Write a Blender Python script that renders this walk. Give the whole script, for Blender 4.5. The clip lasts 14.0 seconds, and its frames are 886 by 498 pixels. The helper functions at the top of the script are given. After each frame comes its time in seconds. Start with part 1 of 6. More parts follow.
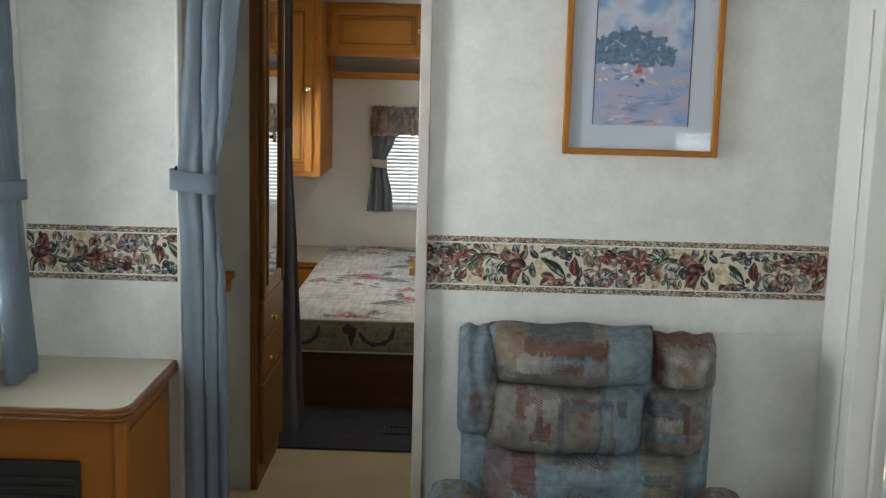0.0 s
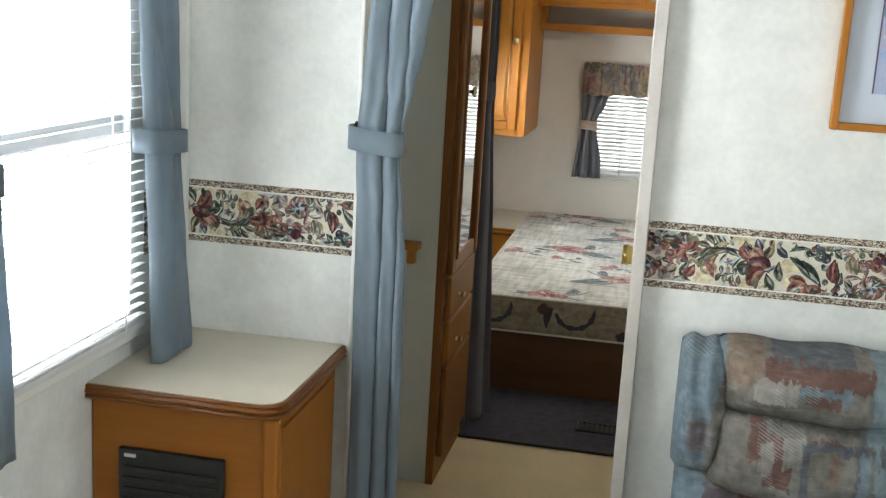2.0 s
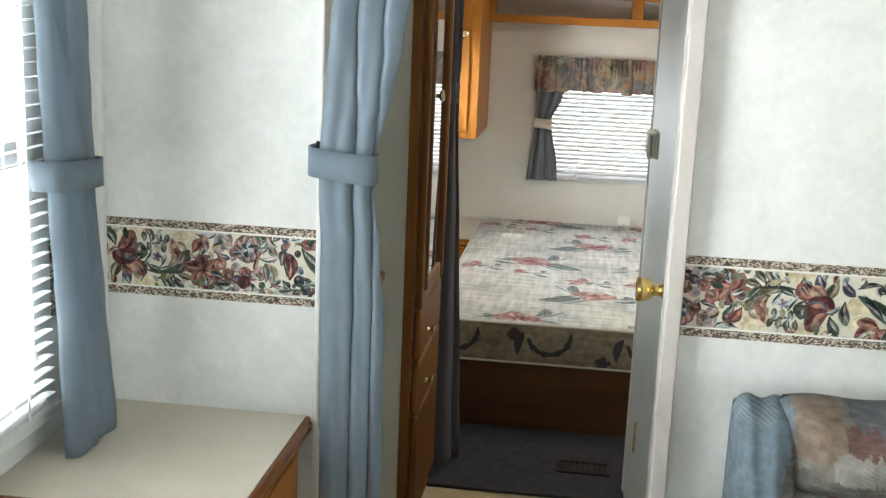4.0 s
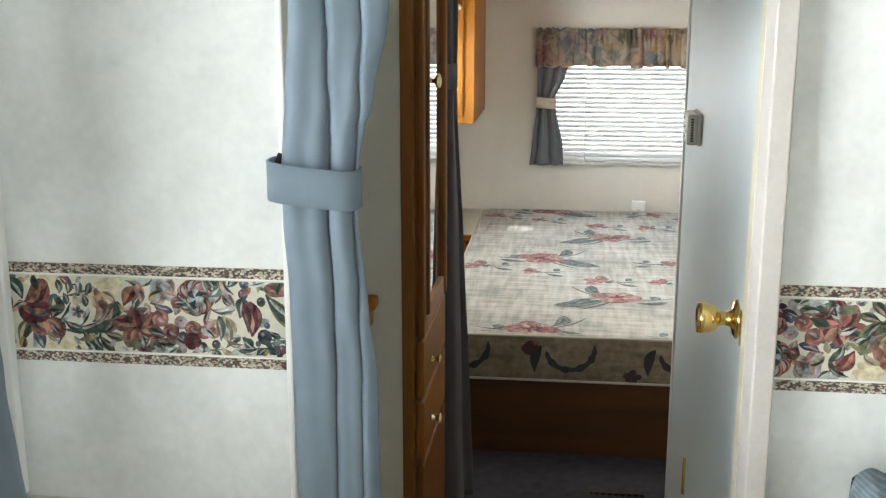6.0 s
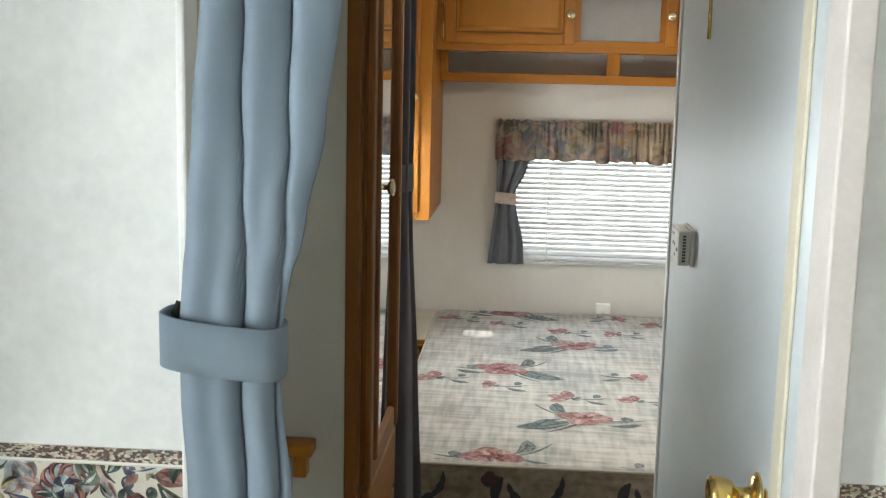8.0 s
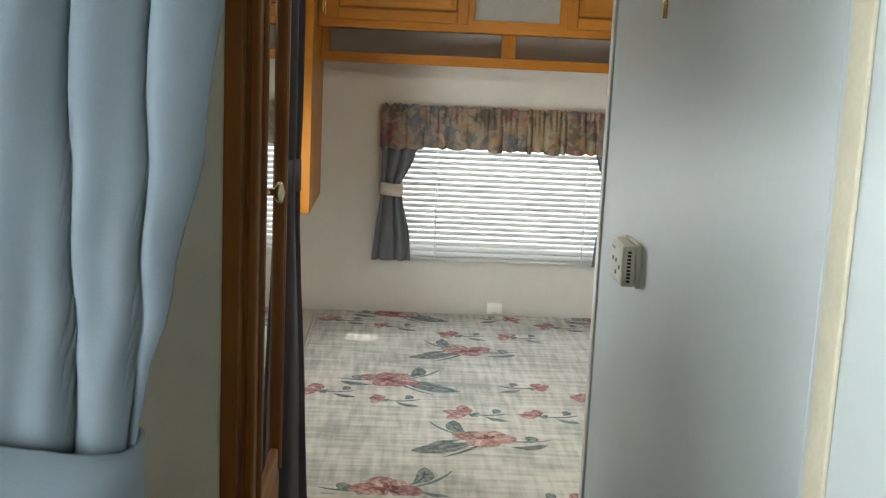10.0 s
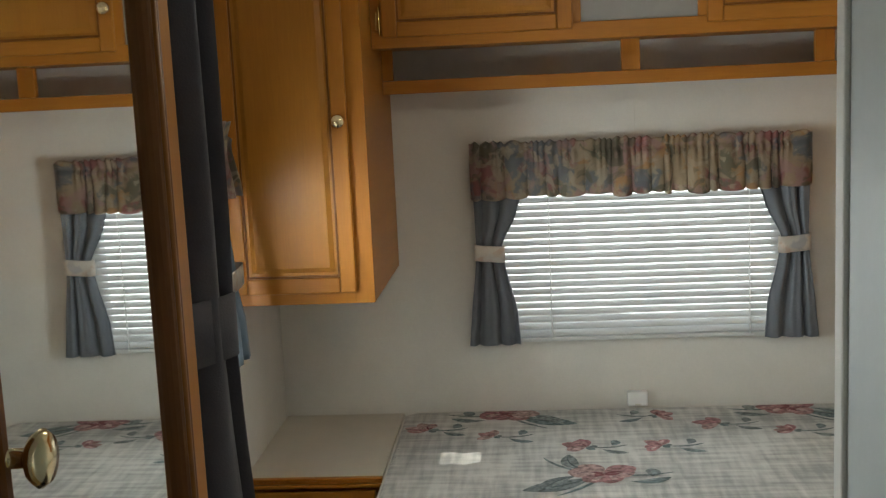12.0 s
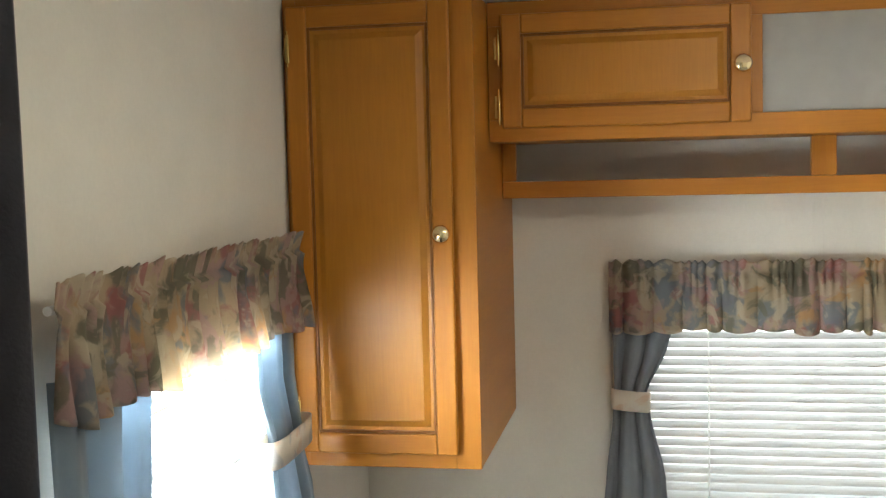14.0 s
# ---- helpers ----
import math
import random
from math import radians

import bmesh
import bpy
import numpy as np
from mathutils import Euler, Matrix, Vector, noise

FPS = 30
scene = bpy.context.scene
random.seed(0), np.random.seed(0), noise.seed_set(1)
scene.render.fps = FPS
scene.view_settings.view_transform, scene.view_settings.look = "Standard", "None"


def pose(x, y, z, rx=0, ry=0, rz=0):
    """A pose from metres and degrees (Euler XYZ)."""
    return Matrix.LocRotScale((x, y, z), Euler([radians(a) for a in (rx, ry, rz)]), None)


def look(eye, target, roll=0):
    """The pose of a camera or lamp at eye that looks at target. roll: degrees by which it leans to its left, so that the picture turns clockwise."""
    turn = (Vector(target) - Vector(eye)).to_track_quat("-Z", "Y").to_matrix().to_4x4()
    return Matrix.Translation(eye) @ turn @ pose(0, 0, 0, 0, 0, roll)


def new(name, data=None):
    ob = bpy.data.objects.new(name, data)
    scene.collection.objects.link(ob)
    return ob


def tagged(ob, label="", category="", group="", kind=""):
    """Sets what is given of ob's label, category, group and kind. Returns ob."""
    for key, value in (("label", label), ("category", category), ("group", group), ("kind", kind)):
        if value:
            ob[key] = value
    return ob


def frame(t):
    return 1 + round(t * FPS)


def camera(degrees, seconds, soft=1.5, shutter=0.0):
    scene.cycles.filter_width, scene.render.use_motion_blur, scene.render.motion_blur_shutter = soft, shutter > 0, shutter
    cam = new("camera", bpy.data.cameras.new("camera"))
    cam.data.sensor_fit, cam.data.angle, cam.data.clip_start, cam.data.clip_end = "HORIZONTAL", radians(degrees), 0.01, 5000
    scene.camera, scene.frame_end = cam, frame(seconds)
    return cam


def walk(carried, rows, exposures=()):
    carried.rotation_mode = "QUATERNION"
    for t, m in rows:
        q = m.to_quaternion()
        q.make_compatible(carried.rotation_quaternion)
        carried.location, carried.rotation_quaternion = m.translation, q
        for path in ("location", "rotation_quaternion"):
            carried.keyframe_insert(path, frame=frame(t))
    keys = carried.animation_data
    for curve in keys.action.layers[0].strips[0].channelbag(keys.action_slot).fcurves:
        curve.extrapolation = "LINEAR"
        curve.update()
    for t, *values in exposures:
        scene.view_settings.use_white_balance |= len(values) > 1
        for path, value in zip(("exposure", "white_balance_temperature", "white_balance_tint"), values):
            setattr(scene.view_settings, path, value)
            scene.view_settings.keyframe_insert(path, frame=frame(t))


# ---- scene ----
K = 1.05  # metres per plan unit: all places below are in plan units


def scaled(p):
    return (p[0] * K, p[1] * K, p[2] * K)


cam = camera(43.0, 14.0, soft=1.3)
PATH = [
    (0, (-0.118, -0.121, 1.632), (-0.148, 1.851, 1.299), 1.5),
    (0.5, (-0.186, -0.009, 1.635), (-0.339, 1.965, 1.354), 0.7),
    (1, (-0.207, 0.083, 1.625), (-0.472, 2.036, 1.284), 2.5),
    (1.5, (-0.195, 0.211, 1.606), (-0.548, 2.14, 1.213), 2.1),
    (2, (-0.187, 0.404, 1.599), (-0.559, 2.324, 1.177), 3.3),
    (2.5, (-0.235, 0.549, 1.579), (-0.66, 2.444, 1.098), 1.6),
    (3, (-0.341, 0.716, 1.586), (-0.612, 2.657, 1.191), 1.3),
    (3.5, (-0.41, 0.81, 1.592), (-0.675, 2.757, 1.217), 2.0),
    (3.7, (-0.408, 0.844, 1.59), (-0.644, 2.79, 1.191), 2.6),
    (5.8, (-0.445, 1.382, 1.57), (-0.751, 3.3, 1.095), 0.3),
    (6, (-0.495, 1.436, 1.559), (-0.724, 3.367, 1.093), 0.0),
    (6.5, (-0.581, 1.483, 1.565), (-0.73, 3.426, 1.113), -0.7),
    (7, (-0.605, 1.528, 1.557), (-0.683, 3.476, 1.112), 0.4),
    (7.5, (-0.575, 1.671, 1.556), (-0.697, 3.629, 1.164), -0.8),
    (8, (-0.544, 1.828, 1.575), (-0.691, 3.796, 1.25), 1.3),
    (8.2, (-0.55, 1.853, 1.58), (-0.678, 3.826, 1.282), 1.2),
    (10.3, (-0.631, 2.367, 1.563), (-0.492, 4.325, 1.179), 1.6),
    (10.5, (-0.574, 2.475, 1.555), (-0.425, 4.426, 1.141), 0.1),
    (11, (-0.555, 2.805, 1.543), (-0.352, 4.758, 1.162), 1.6),
    (11.5, (-0.55, 3.08, 1.563), (-0.391, 5.043, 1.215), -1.2),
    (12, (-0.512, 3.375, 1.55), (-0.667, 5.346, 1.245), -2.7),
    (12.5, (-0.5, 3.636, 1.556), (-0.759, 5.59, 1.214), -1.8),
    (13, (-0.523, 3.841, 1.555), (-0.824, 5.8, 1.288), -1.6),
    (13.5, (-0.567, 4.041, 1.594), (-0.943, 6.001, 1.477), -2.3),
    (14, (-0.577, 4.099, 1.581), (-0.95, 6.058, 1.435), -1.4),
]
EXPOSURES = [(0, 0.58, 6430, 6), (0.5, 0.95, 6430, 6), (1.5, 1.2, 6430, 6), (3, 1.39, 6430, 6), (6, 1.41, 6430, 6), (7, 1.26, 6430, 6), (8, 1.24, 6430, 6), (10.5, 0.86, 6550, 3), (11, 0.63, 6550, 3), (11.5, 0.4, 6550, 3), (12, 0.5, 6550, 3), (12.5, 1.0, 6550, 3), (13, 1.12, 6550, 3), (13.5, 1.23, 6550, 3), (14, 1.4, 6550, 3)]
walk(cam, [(t, look(eye, target, roll)) for t, eye, target, roll in PATH], EXPOSURES)

# ---------------------------------------------------------------- world and light
world = bpy.data.worlds.new("sky")
scene.world = world
world.use_nodes = True
wn = world.node_tree.nodes
sky = wn.new("ShaderNodeTexSky")
sky.sky_type = "NISHITA"
sky.sun_disc = False
sky.sun_elevation = radians(62)
sky.sun_rotation = radians(165)
wn["Background"].inputs["Strength"].default_value = 0.14
world.node_tree.links.new(sky.outputs[0], wn["Background"].inputs["Color"])

sun_data = bpy.data.lights.new("sun", "SUN")
sun_data.energy, sun_data.angle, sun_data.color = 5.0, radians(0.4), (1.0, 0.95, 0.87)
sun = new("sun", sun_data)
sun.matrix_world = look((0.2 * 8 - 0.7, 6.2 - 0.73 * 8, 0.41 + 1.45 * 8), (-0.7, 6.2, 0.41))


def window_light(name, eye, target, width, height, watts, tint=(0.93, 0.97, 1.0)):
    data = bpy.data.lights.new(name, "AREA")
    data.shape, data.size, data.size_y, data.energy, data.color = "RECTANGLE", width * K, height * K, watts, tint
    ob = new(name, data)
    ob.matrix_world = look(scaled(eye), scaled(target))
    return ob


# area lamps standing in for daylight at the windows
window_light("daylight_side", (-1.42, 2.24, 1.3), (0, 2.3, 1.5), 0.75, 0.85, 21)
window_light("daylight_rear", (1.55, -2.28, 0.86), (0.6, 0, 1.0), 0.32, 0.5, 2.5)
# fill lamps at two unseen windows, added to brighten the living room
window_light("fill_west", (-1.42, -0.6, 1.28), (0, 0.4, 1.5), 1.6, 0.85, 9)
window_light("fill_slide", (1.84, 0.5, 1.2), (0, 0.9, 1.25), 1.9, 0.75, 7.5)
window_light("daylight_bed_side", (-1.42, 5.58, 1.02), (-0.4, 5.55, 0.12), 0.6, 0.5, 36)
window_light("daylight_bed_back", (-0.15, 6.95, 1.0), (-0.3, 6.0, 0.75), 0.95, 0.75, 5.0)


# ---------------------------------------------------------------- materials
def mat(name, color, rough=0.6, metal=0.0, spread=0.12, scale=6.0, fine=140.0, bump=0.1, sheen=0.0, spec=0.5, stretch=(1, 1, 1), second=None):
    """A surface with variation at two scales: broad blotches and fine grain, and a fine relief."""
    m = bpy.data.materials.new(name)
    m.use_nodes = True
    nt = m.node_tree
    bs = nt.nodes["Principled BSDF"]
    bs.inputs["Roughness"].default_value = rough
    bs.inputs["Metallic"].default_value = metal
    bs.inputs["Specular IOR Level"].default_value = spec
    bs.inputs["Sheen Weight"].default_value = sheen
    co = nt.nodes.new("ShaderNodeTexCoord")
    mp = nt.nodes.new("ShaderNodeMapping")
    mp.inputs["Scale"].default_value = stretch
    nt.links.new(co.outputs["Object"], mp.inputs["Vector"])
    broad = nt.nodes.new("ShaderNodeTexNoise")
    broad.inputs["Scale"].default_value = scale
    broad.inputs["Detail"].default_value = 5
    grain = nt.nodes.new("ShaderNodeTexNoise")
    grain.inputs["Scale"].default_value = fine
    grain.inputs["Detail"].default_value = 3
    nt.links.new(mp.outputs[0], broad.inputs["Vector"])
    nt.links.new(mp.outputs[0], grain.inputs["Vector"])
    ramp = nt.nodes.new("ShaderNodeValToRGB")
    dark = second or tuple(c * (1 - spread * 2.2) for c in color)
    ramp.color_ramp.elements[0].position, ramp.color_ramp.elements[0].color = 0.3, (*dark, 1)
    ramp.color_ramp.elements[1].position, ramp.color_ramp.elements[1].color = 0.68, (*color, 1)
    mix = nt.nodes.new("ShaderNodeMix")
    mix.data_type = "FLOAT"
    mix.inputs["Factor"].default_value = 0.35
    nt.links.new(broad.outputs["Fac"], mix.inputs["A"])
    nt.links.new(grain.outputs["Fac"], mix.inputs["B"])
    nt.links.new(mix.outputs["Result"], ramp.inputs["Fac"])
    nt.links.new(ramp.outputs["Color"], bs.inputs["Base Color"])
    if bump:
        b = nt.nodes.new("ShaderNodeBump")
        b.inputs["Strength"].default_value = bump
        b.inputs["Distance"].default_value = 0.002
        nt.links.new(grain.outputs["Fac"], b.inputs["Height"])
        nt.links.new(b.outputs["Normal"], bs.inputs["Normal"])
    return m


def wood(name, light, dark, axis="z", rough=0.46, scale=1.0):
    """Oak: long grain along one axis, cathedral waves and pores."""
    stretch = {"z": (22, 22, 1.6), "x": (1.6, 22, 22), "y": (22, 1.6, 22)}[axis]
    m = mat(name, light, rough, spread=0.2, scale=0.9 * scale, fine=9.0, bump=0.06, stretch=stretch, second=dark)
    m.node_tree.nodes["Principled BSDF"].inputs["Coat Weight"].default_value = 0.22
    m.node_tree.nodes["Principled BSDF"].inputs["Coat Roughness"].default_value = 0.3
    m.node_tree.nodes["Principled BSDF"].inputs["Specular IOR Level"].default_value = 0.25
    return m


def island(name, colors, rough=0.8, wash=0.75):
    """One of several tints for each loose piece of a print."""
    m = bpy.data.materials.new(name)
    m.use_nodes = True
    nt = m.node_tree
    bs = nt.nodes["Principled BSDF"]
    bs.inputs["Roughness"].default_value = rough
    bs.inputs["Specular IOR Level"].default_value = 0.2
    geo = nt.nodes.new("ShaderNodeNewGeometry")
    ramp = nt.nodes.new("ShaderNodeValToRGB")
    els = ramp.color_ramp.elements
    while len(els) < len(colors):
        els.new(0.5)
    for i, c in enumerate(colors):
        els[i].position, els[i].color = i / max(1, len(colors) - 1), (*c, 1)
    co = nt.nodes.new("ShaderNodeTexCoord")
    nz = nt.nodes.new("ShaderNodeTexNoise")
    nz.inputs["Scale"].default_value = 70
    nz.inputs["Detail"].default_value = 4
    nt.links.new(co.outputs["Object"], nz.inputs["Vector"])
    mx = nt.nodes.new("ShaderNodeMix")
    mx.data_type, mx.blend_type = "RGBA", "OVERLAY"
    mx.inputs["Factor"].default_value = wash
    nt.links.new(geo.outputs["Random Per Island"], ramp.inputs["Fac"])
    nt.links.new(ramp.outputs["Color"], mx.inputs["A"])
    spread = nt.nodes.new("ShaderNodeMapRange")
    spread.inputs["From Min"].default_value, spread.inputs["From Max"].default_value = 0.3, 0.7
    nt.links.new(nz.outputs["Fac"], spread.inputs["Value"])
    nt.links.new(spread.outputs["Result"], mx.inputs["B"])
    nt.links.new(mx.outputs["Result"], bs.inputs["Base Color"])
    return m


def patchwork(name, colors, scale, rough=0.9, metric="CHEBYCHEV", wobble=0.5, stretch=(1, 1, 1), fine=350, soft=0.0):
    """Printed or woven cloth: angular patches of several tints with a woven relief."""
    m = bpy.data.materials.new(name)
    m.use_nodes = True
    nt = m.node_tree
    bs = nt.nodes["Principled BSDF"]
    bs.inputs["Roughness"].default_value = rough
    bs.inputs["Specular IOR Level"].default_value = 0.2
    bs.inputs["Sheen Weight"].default_value = 0.1
    co = nt.nodes.new("ShaderNodeTexCoord")
    mp = nt.nodes.new("ShaderNodeMapping")
    mp.inputs["Scale"].default_value = stretch
    nz = nt.nodes.new("ShaderNodeTexNoise")
    nz.inputs["Scale"].default_value = 9
    nz.inputs["Detail"].default_value = 6
    add = nt.nodes.new("ShaderNodeVectorMath")
    add.operation = "MULTIPLY_ADD"
    add.inputs[1].default_value = (wobble * 0.1,) * 3
    nt.links.new(co.outputs["Object"], mp.inputs["Vector"])
    nt.links.new(mp.outputs[0], nz.inputs["Vector"])
    nt.links.new(nz.outputs["Color"], add.inputs[0])
    nt.links.new(mp.outputs[0], add.inputs[2])
    vor = nt.nodes.new("ShaderNodeTexVoronoi")
    vor.distance = metric
    if soft:
        vor.feature = "SMOOTH_F1"
        vor.inputs["Smoothness"].default_value = soft
    vor.inputs["Scale"].default_value = scale
    nt.links.new(add.outputs[0], vor.inputs["Vector"])
    sep = nt.nodes.new("ShaderNodeSeparateColor")
    nt.links.new(vor.outputs["Color"], sep.inputs[0])
    ramp = nt.nodes.new("ShaderNodeValToRGB")
    ramp.color_ramp.interpolation = "LINEAR" if soft else "CONSTANT"
    els = ramp.color_ramp.elements
    while len(els) < len(colors):
        els.new(0.5)
    for i, c in enumerate(colors):
        els[i].position, els[i].color = i / len(colors), (*c, 1)
    nt.links.new(sep.outputs[0], ramp.inputs["Fac"])
    weave = nt.nodes.new("ShaderNodeTexNoise")
    weave.inputs["Scale"].default_value = 60
    weave.inputs["Detail"].default_value = 6
    nt.links.new(co.outputs["Object"], weave.inputs["Vector"])
    mx = nt.nodes.new("ShaderNodeMix")
    mx.data_type, mx.blend_type = "RGBA", "OVERLAY"
    mx.inputs["Factor"].default_value = 0.6
    nt.links.new(ramp.outputs["Color"], mx.inputs["A"])
    nt.links.new(weave.outputs["Fac"], mx.inputs["B"])
    nt.links.new(mx.outputs["Result"], bs.inputs["Base Color"])
    f = nt.nodes.new("ShaderNodeTexNoise")
    f.inputs["Scale"].default_value = fine
    nt.links.new(co.outputs["Object"], f.inputs["Vector"])
    b = nt.nodes.new("ShaderNodeBump")
    b.inputs["Strength"].default_value = 0.25
    b.inputs["Distance"].default_value = 0.002
    nt.links.new(f.outputs["Fac"], b.inputs["Height"])
    nt.links.new(b.outputs["Normal"], bs.inputs["Normal"])
    return m


def blotted(name, ground, tints, rough=0.9):
    """Printed cloth in loose watercolour blots: (tint, scale, shift) laid one over the other on a ground."""
    m = bpy.data.materials.new(name)
    m.use_nodes = True
    nt = m.node_tree
    bs = nt.nodes["Principled BSDF"]
    bs.inputs["Roughness"].default_value = rough
    bs.inputs["Specular IOR Level"].default_value = 0.2
    co = nt.nodes.new("ShaderNodeTexCoord")
    col = None
    for tint, scale, shift in tints:
        mp = nt.nodes.new("ShaderNodeMapping")
        mp.inputs["Location"].default_value = (shift, shift * 0.7, shift * 1.3)
        nt.links.new(co.outputs["Object"], mp.inputs["Vector"])
        nz = nt.nodes.new("ShaderNodeTexNoise")
        nz.inputs["Scale"].default_value = scale
        nz.inputs["Detail"].default_value = 4
        nz.inputs["Distortion"].default_value = 0.8
        nt.links.new(mp.outputs[0], nz.inputs["Vector"])
        cover = nt.nodes.new("ShaderNodeMapRange")
        cover.inputs["From Min"].default_value, cover.inputs["From Max"].default_value = 0.535, 0.60
        cover.inputs["To Max"].default_value = 0.88
        nt.links.new(nz.outputs["Fac"], cover.inputs["Value"])
        mx = nt.nodes.new("ShaderNodeMix")
        mx.data_type = "RGBA"
        nt.links.new(cover.outputs["Result"], mx.inputs["Factor"])
        if col:
            nt.links.new(col, mx.inputs["A"])
        else:
            mx.inputs["A"].default_value = (*ground, 1)
        mx.inputs["B"].default_value = (*tint, 1)
        col = mx.outputs["Result"]
    nt.links.new(col, bs.inputs["Base Color"])
    weave = nt.nodes.new("ShaderNodeTexNoise")
    weave.inputs["Scale"].default_value = 350
    nt.links.new(co.outputs["Object"], weave.inputs["Vector"])
    b = nt.nodes.new("ShaderNodeBump")
    b.inputs["Strength"].default_value = 0.25
    b.inputs["Distance"].default_value = 0.002
    nt.links.new(weave.outputs["Fac"], b.inputs["Height"])
    nt.links.new(b.outputs["Normal"], bs.inputs["Normal"])
    return m


def upholstery(blue=False):
    """Tapestry weave: large and small rectangles of slate blue, tan, grey and rust, streaked and partly hatched."""
    m = bpy.data.materials.new("patchwork upholstery")
    m.use_nodes = True
    nt = m.node_tree
    bs = nt.nodes["Principled BSDF"]
    bs.inputs["Roughness"].default_value = 0.9
    bs.inputs["Specular IOR Level"].default_value = 0.15
    co = nt.nodes.new("ShaderNodeTexCoord")

    def stretched(st, shift=(0, 0, 0)):
        mp = nt.nodes.new("ShaderNodeMapping")
        mp.inputs["Scale"].default_value = st
        mp.inputs["Location"].default_value = shift
        nt.links.new(co.outputs["Object"], mp.inputs["Vector"])
        return mp.outputs[0]

    def noise(st, scale, detail=3):
        nz = nt.nodes.new("ShaderNodeTexNoise")
        nz.inputs["Scale"].default_value = scale
        nz.inputs["Detail"].default_value = detail
        nt.links.new(stretched(st), nz.inputs["Vector"])
        return nz.outputs["Fac"]

    def cells(st, loose, shift):
        vor = nt.nodes.new("ShaderNodeTexVoronoi")
        vor.distance = "CHEBYCHEV"
        vor.inputs["Scale"].default_value = 1
        vor.inputs["Randomness"].default_value = loose
        ragged = nt.nodes.new("ShaderNodeTexNoise")
        ragged.inputs["Scale"].default_value = 26
        ragged.inputs["Detail"].default_value = 4
        nt.links.new(stretched((2.2, 1, 0.7)), ragged.inputs["Vector"])
        warp = nt.nodes.new("ShaderNodeVectorMath")
        warp.operation = "MULTIPLY_ADD"
        warp.inputs[1].default_value = (0.1, 0.0, 0.55)
        nt.links.new(ragged.outputs["Color"], warp.inputs[0])
        nt.links.new(stretched(st, shift), warp.inputs[2])
        nt.links.new(warp.outputs[0], vor.inputs["Vector"])
        sep = nt.nodes.new("ShaderNodeSeparateColor")
        nt.links.new(vor.outputs["Color"], sep.inputs[0])
        return sep

    def tints(fac, colors):
        ramp = nt.nodes.new("ShaderNodeValToRGB")
        ramp.color_ramp.interpolation = "CONSTANT"
        els = ramp.color_ramp.elements
        while len(els) < len(colors):
            els.new(0.5)
        for i, c in enumerate(colors):
            els[i].position, els[i].color = i / len(colors), (*c, 1)
        nt.links.new(fac, ramp.inputs["Fac"])
        return ramp.outputs["Color"]

    def mixed(fac, a, b, how="MIX"):
        mx = nt.nodes.new("ShaderNodeMix")
        mx.data_type, mx.blend_type = "RGBA", how
        for v, k in ((fac, "Factor"), (a, "A"), (b, "B")):
            if isinstance(v, (int, float)):
                mx.inputs[k].default_value = v
            elif isinstance(v, tuple):
                mx.inputs[k].default_value = v
            else:
                nt.links.new(v, mx.inputs[k])
        return mx.outputs["Result"]

    def step(value, lo, hi, top=1.0):
        mr = nt.nodes.new("ShaderNodeMapRange")
        mr.inputs["From Min"].default_value, mr.inputs["From Max"].default_value = lo, hi
        mr.inputs["To Max"].default_value = top
        nt.links.new(value, mr.inputs["Value"])
        return mr.outputs["Result"]

    big = cells((8.0, 1.2, 4.6), 0.5, (0.3, 0, 0.2))
    small = cells((11, 1.5, 17), 0.8, (0.1, 0.4, 0.7))
    base = tints(big.outputs[0], [(0.16, 0.225, 0.27), (0.18, 0.155, 0.14), (0.145, 0.205, 0.25), (0.16, 0.135, 0.125), (0.19, 0.175, 0.16), (0.125, 0.13, 0.135)])
    if blue:
        base = tints(big.outputs[0], [(0.16, 0.225, 0.27), (0.145, 0.205, 0.25), (0.18, 0.24, 0.28), (0.15, 0.20, 0.24)])
    over = tints(small.outputs[0], [(0.13, 0.058, 0.048), (0.20, 0.175, 0.15), (0.10, 0.125, 0.15), (0.115, 0.055, 0.046), (0.15, 0.12, 0.09), (0.085, 0.085, 0.09)])
    col = mixed(step(small.outputs[1], 0.85 if blue else 0.58, 0.89 if blue else 0.62, 0.85), base, over)
    # the woven collage on the back: rectangles with ragged edges, in cloth units across and up
    shades = dict(b=(0.14, 0.19, 0.225), s=(0.10, 0.108, 0.122), r=(0.13, 0.068, 0.055), t=(0.185, 0.135, 0.10), p=(0.25, 0.235, 0.215), g=(0.115, 0.112, 0.10), u=(0.175, 0.16, 0.14), l=(0.175, 0.225, 0.255), m=(0.15, 0.125, 0.135))
    upper = "u 280 640 90 330  b 150 275 90 330  t 280 372 118 212  s 395 610 112 160  r 375 655 140 192  p 350 465 178 240  b 465 600 182 226  r 482 572 206 238  g 262 640 238 310  l 655 818 90 330  u 820 1030 100 330  r 820 1030 110 158  r 820 848 150 290  p 862 985 182 300  t 888 946 206 274"
    lower = "b 140 250 330 520  m 190 250 330 412  u 250 500 300 520  r 352 396 300 404  r 398 470 322 470  p 384 420 345 440  p 440 502 325 402  s 492 655 335 545  u 515 632 356 520  t 565 592 350 440  l 640 670 345 540  l 678 790 320 590  s 690 728 330 384  s 678 692 440 520  s 790 930 330 392  p 800 925 392 440  r 922 946 345 460  u 946 1020 330 480  b 795 935 440 470  u 780 1000 470 570  m 255 345 520 640  r 345 425 510 640  b 440 790 552 640"
    rag = nt.nodes.new("ShaderNodeTexNoise")
    rag.inputs["Scale"].default_value = 75
    rag.inputs["Detail"].default_value = 5
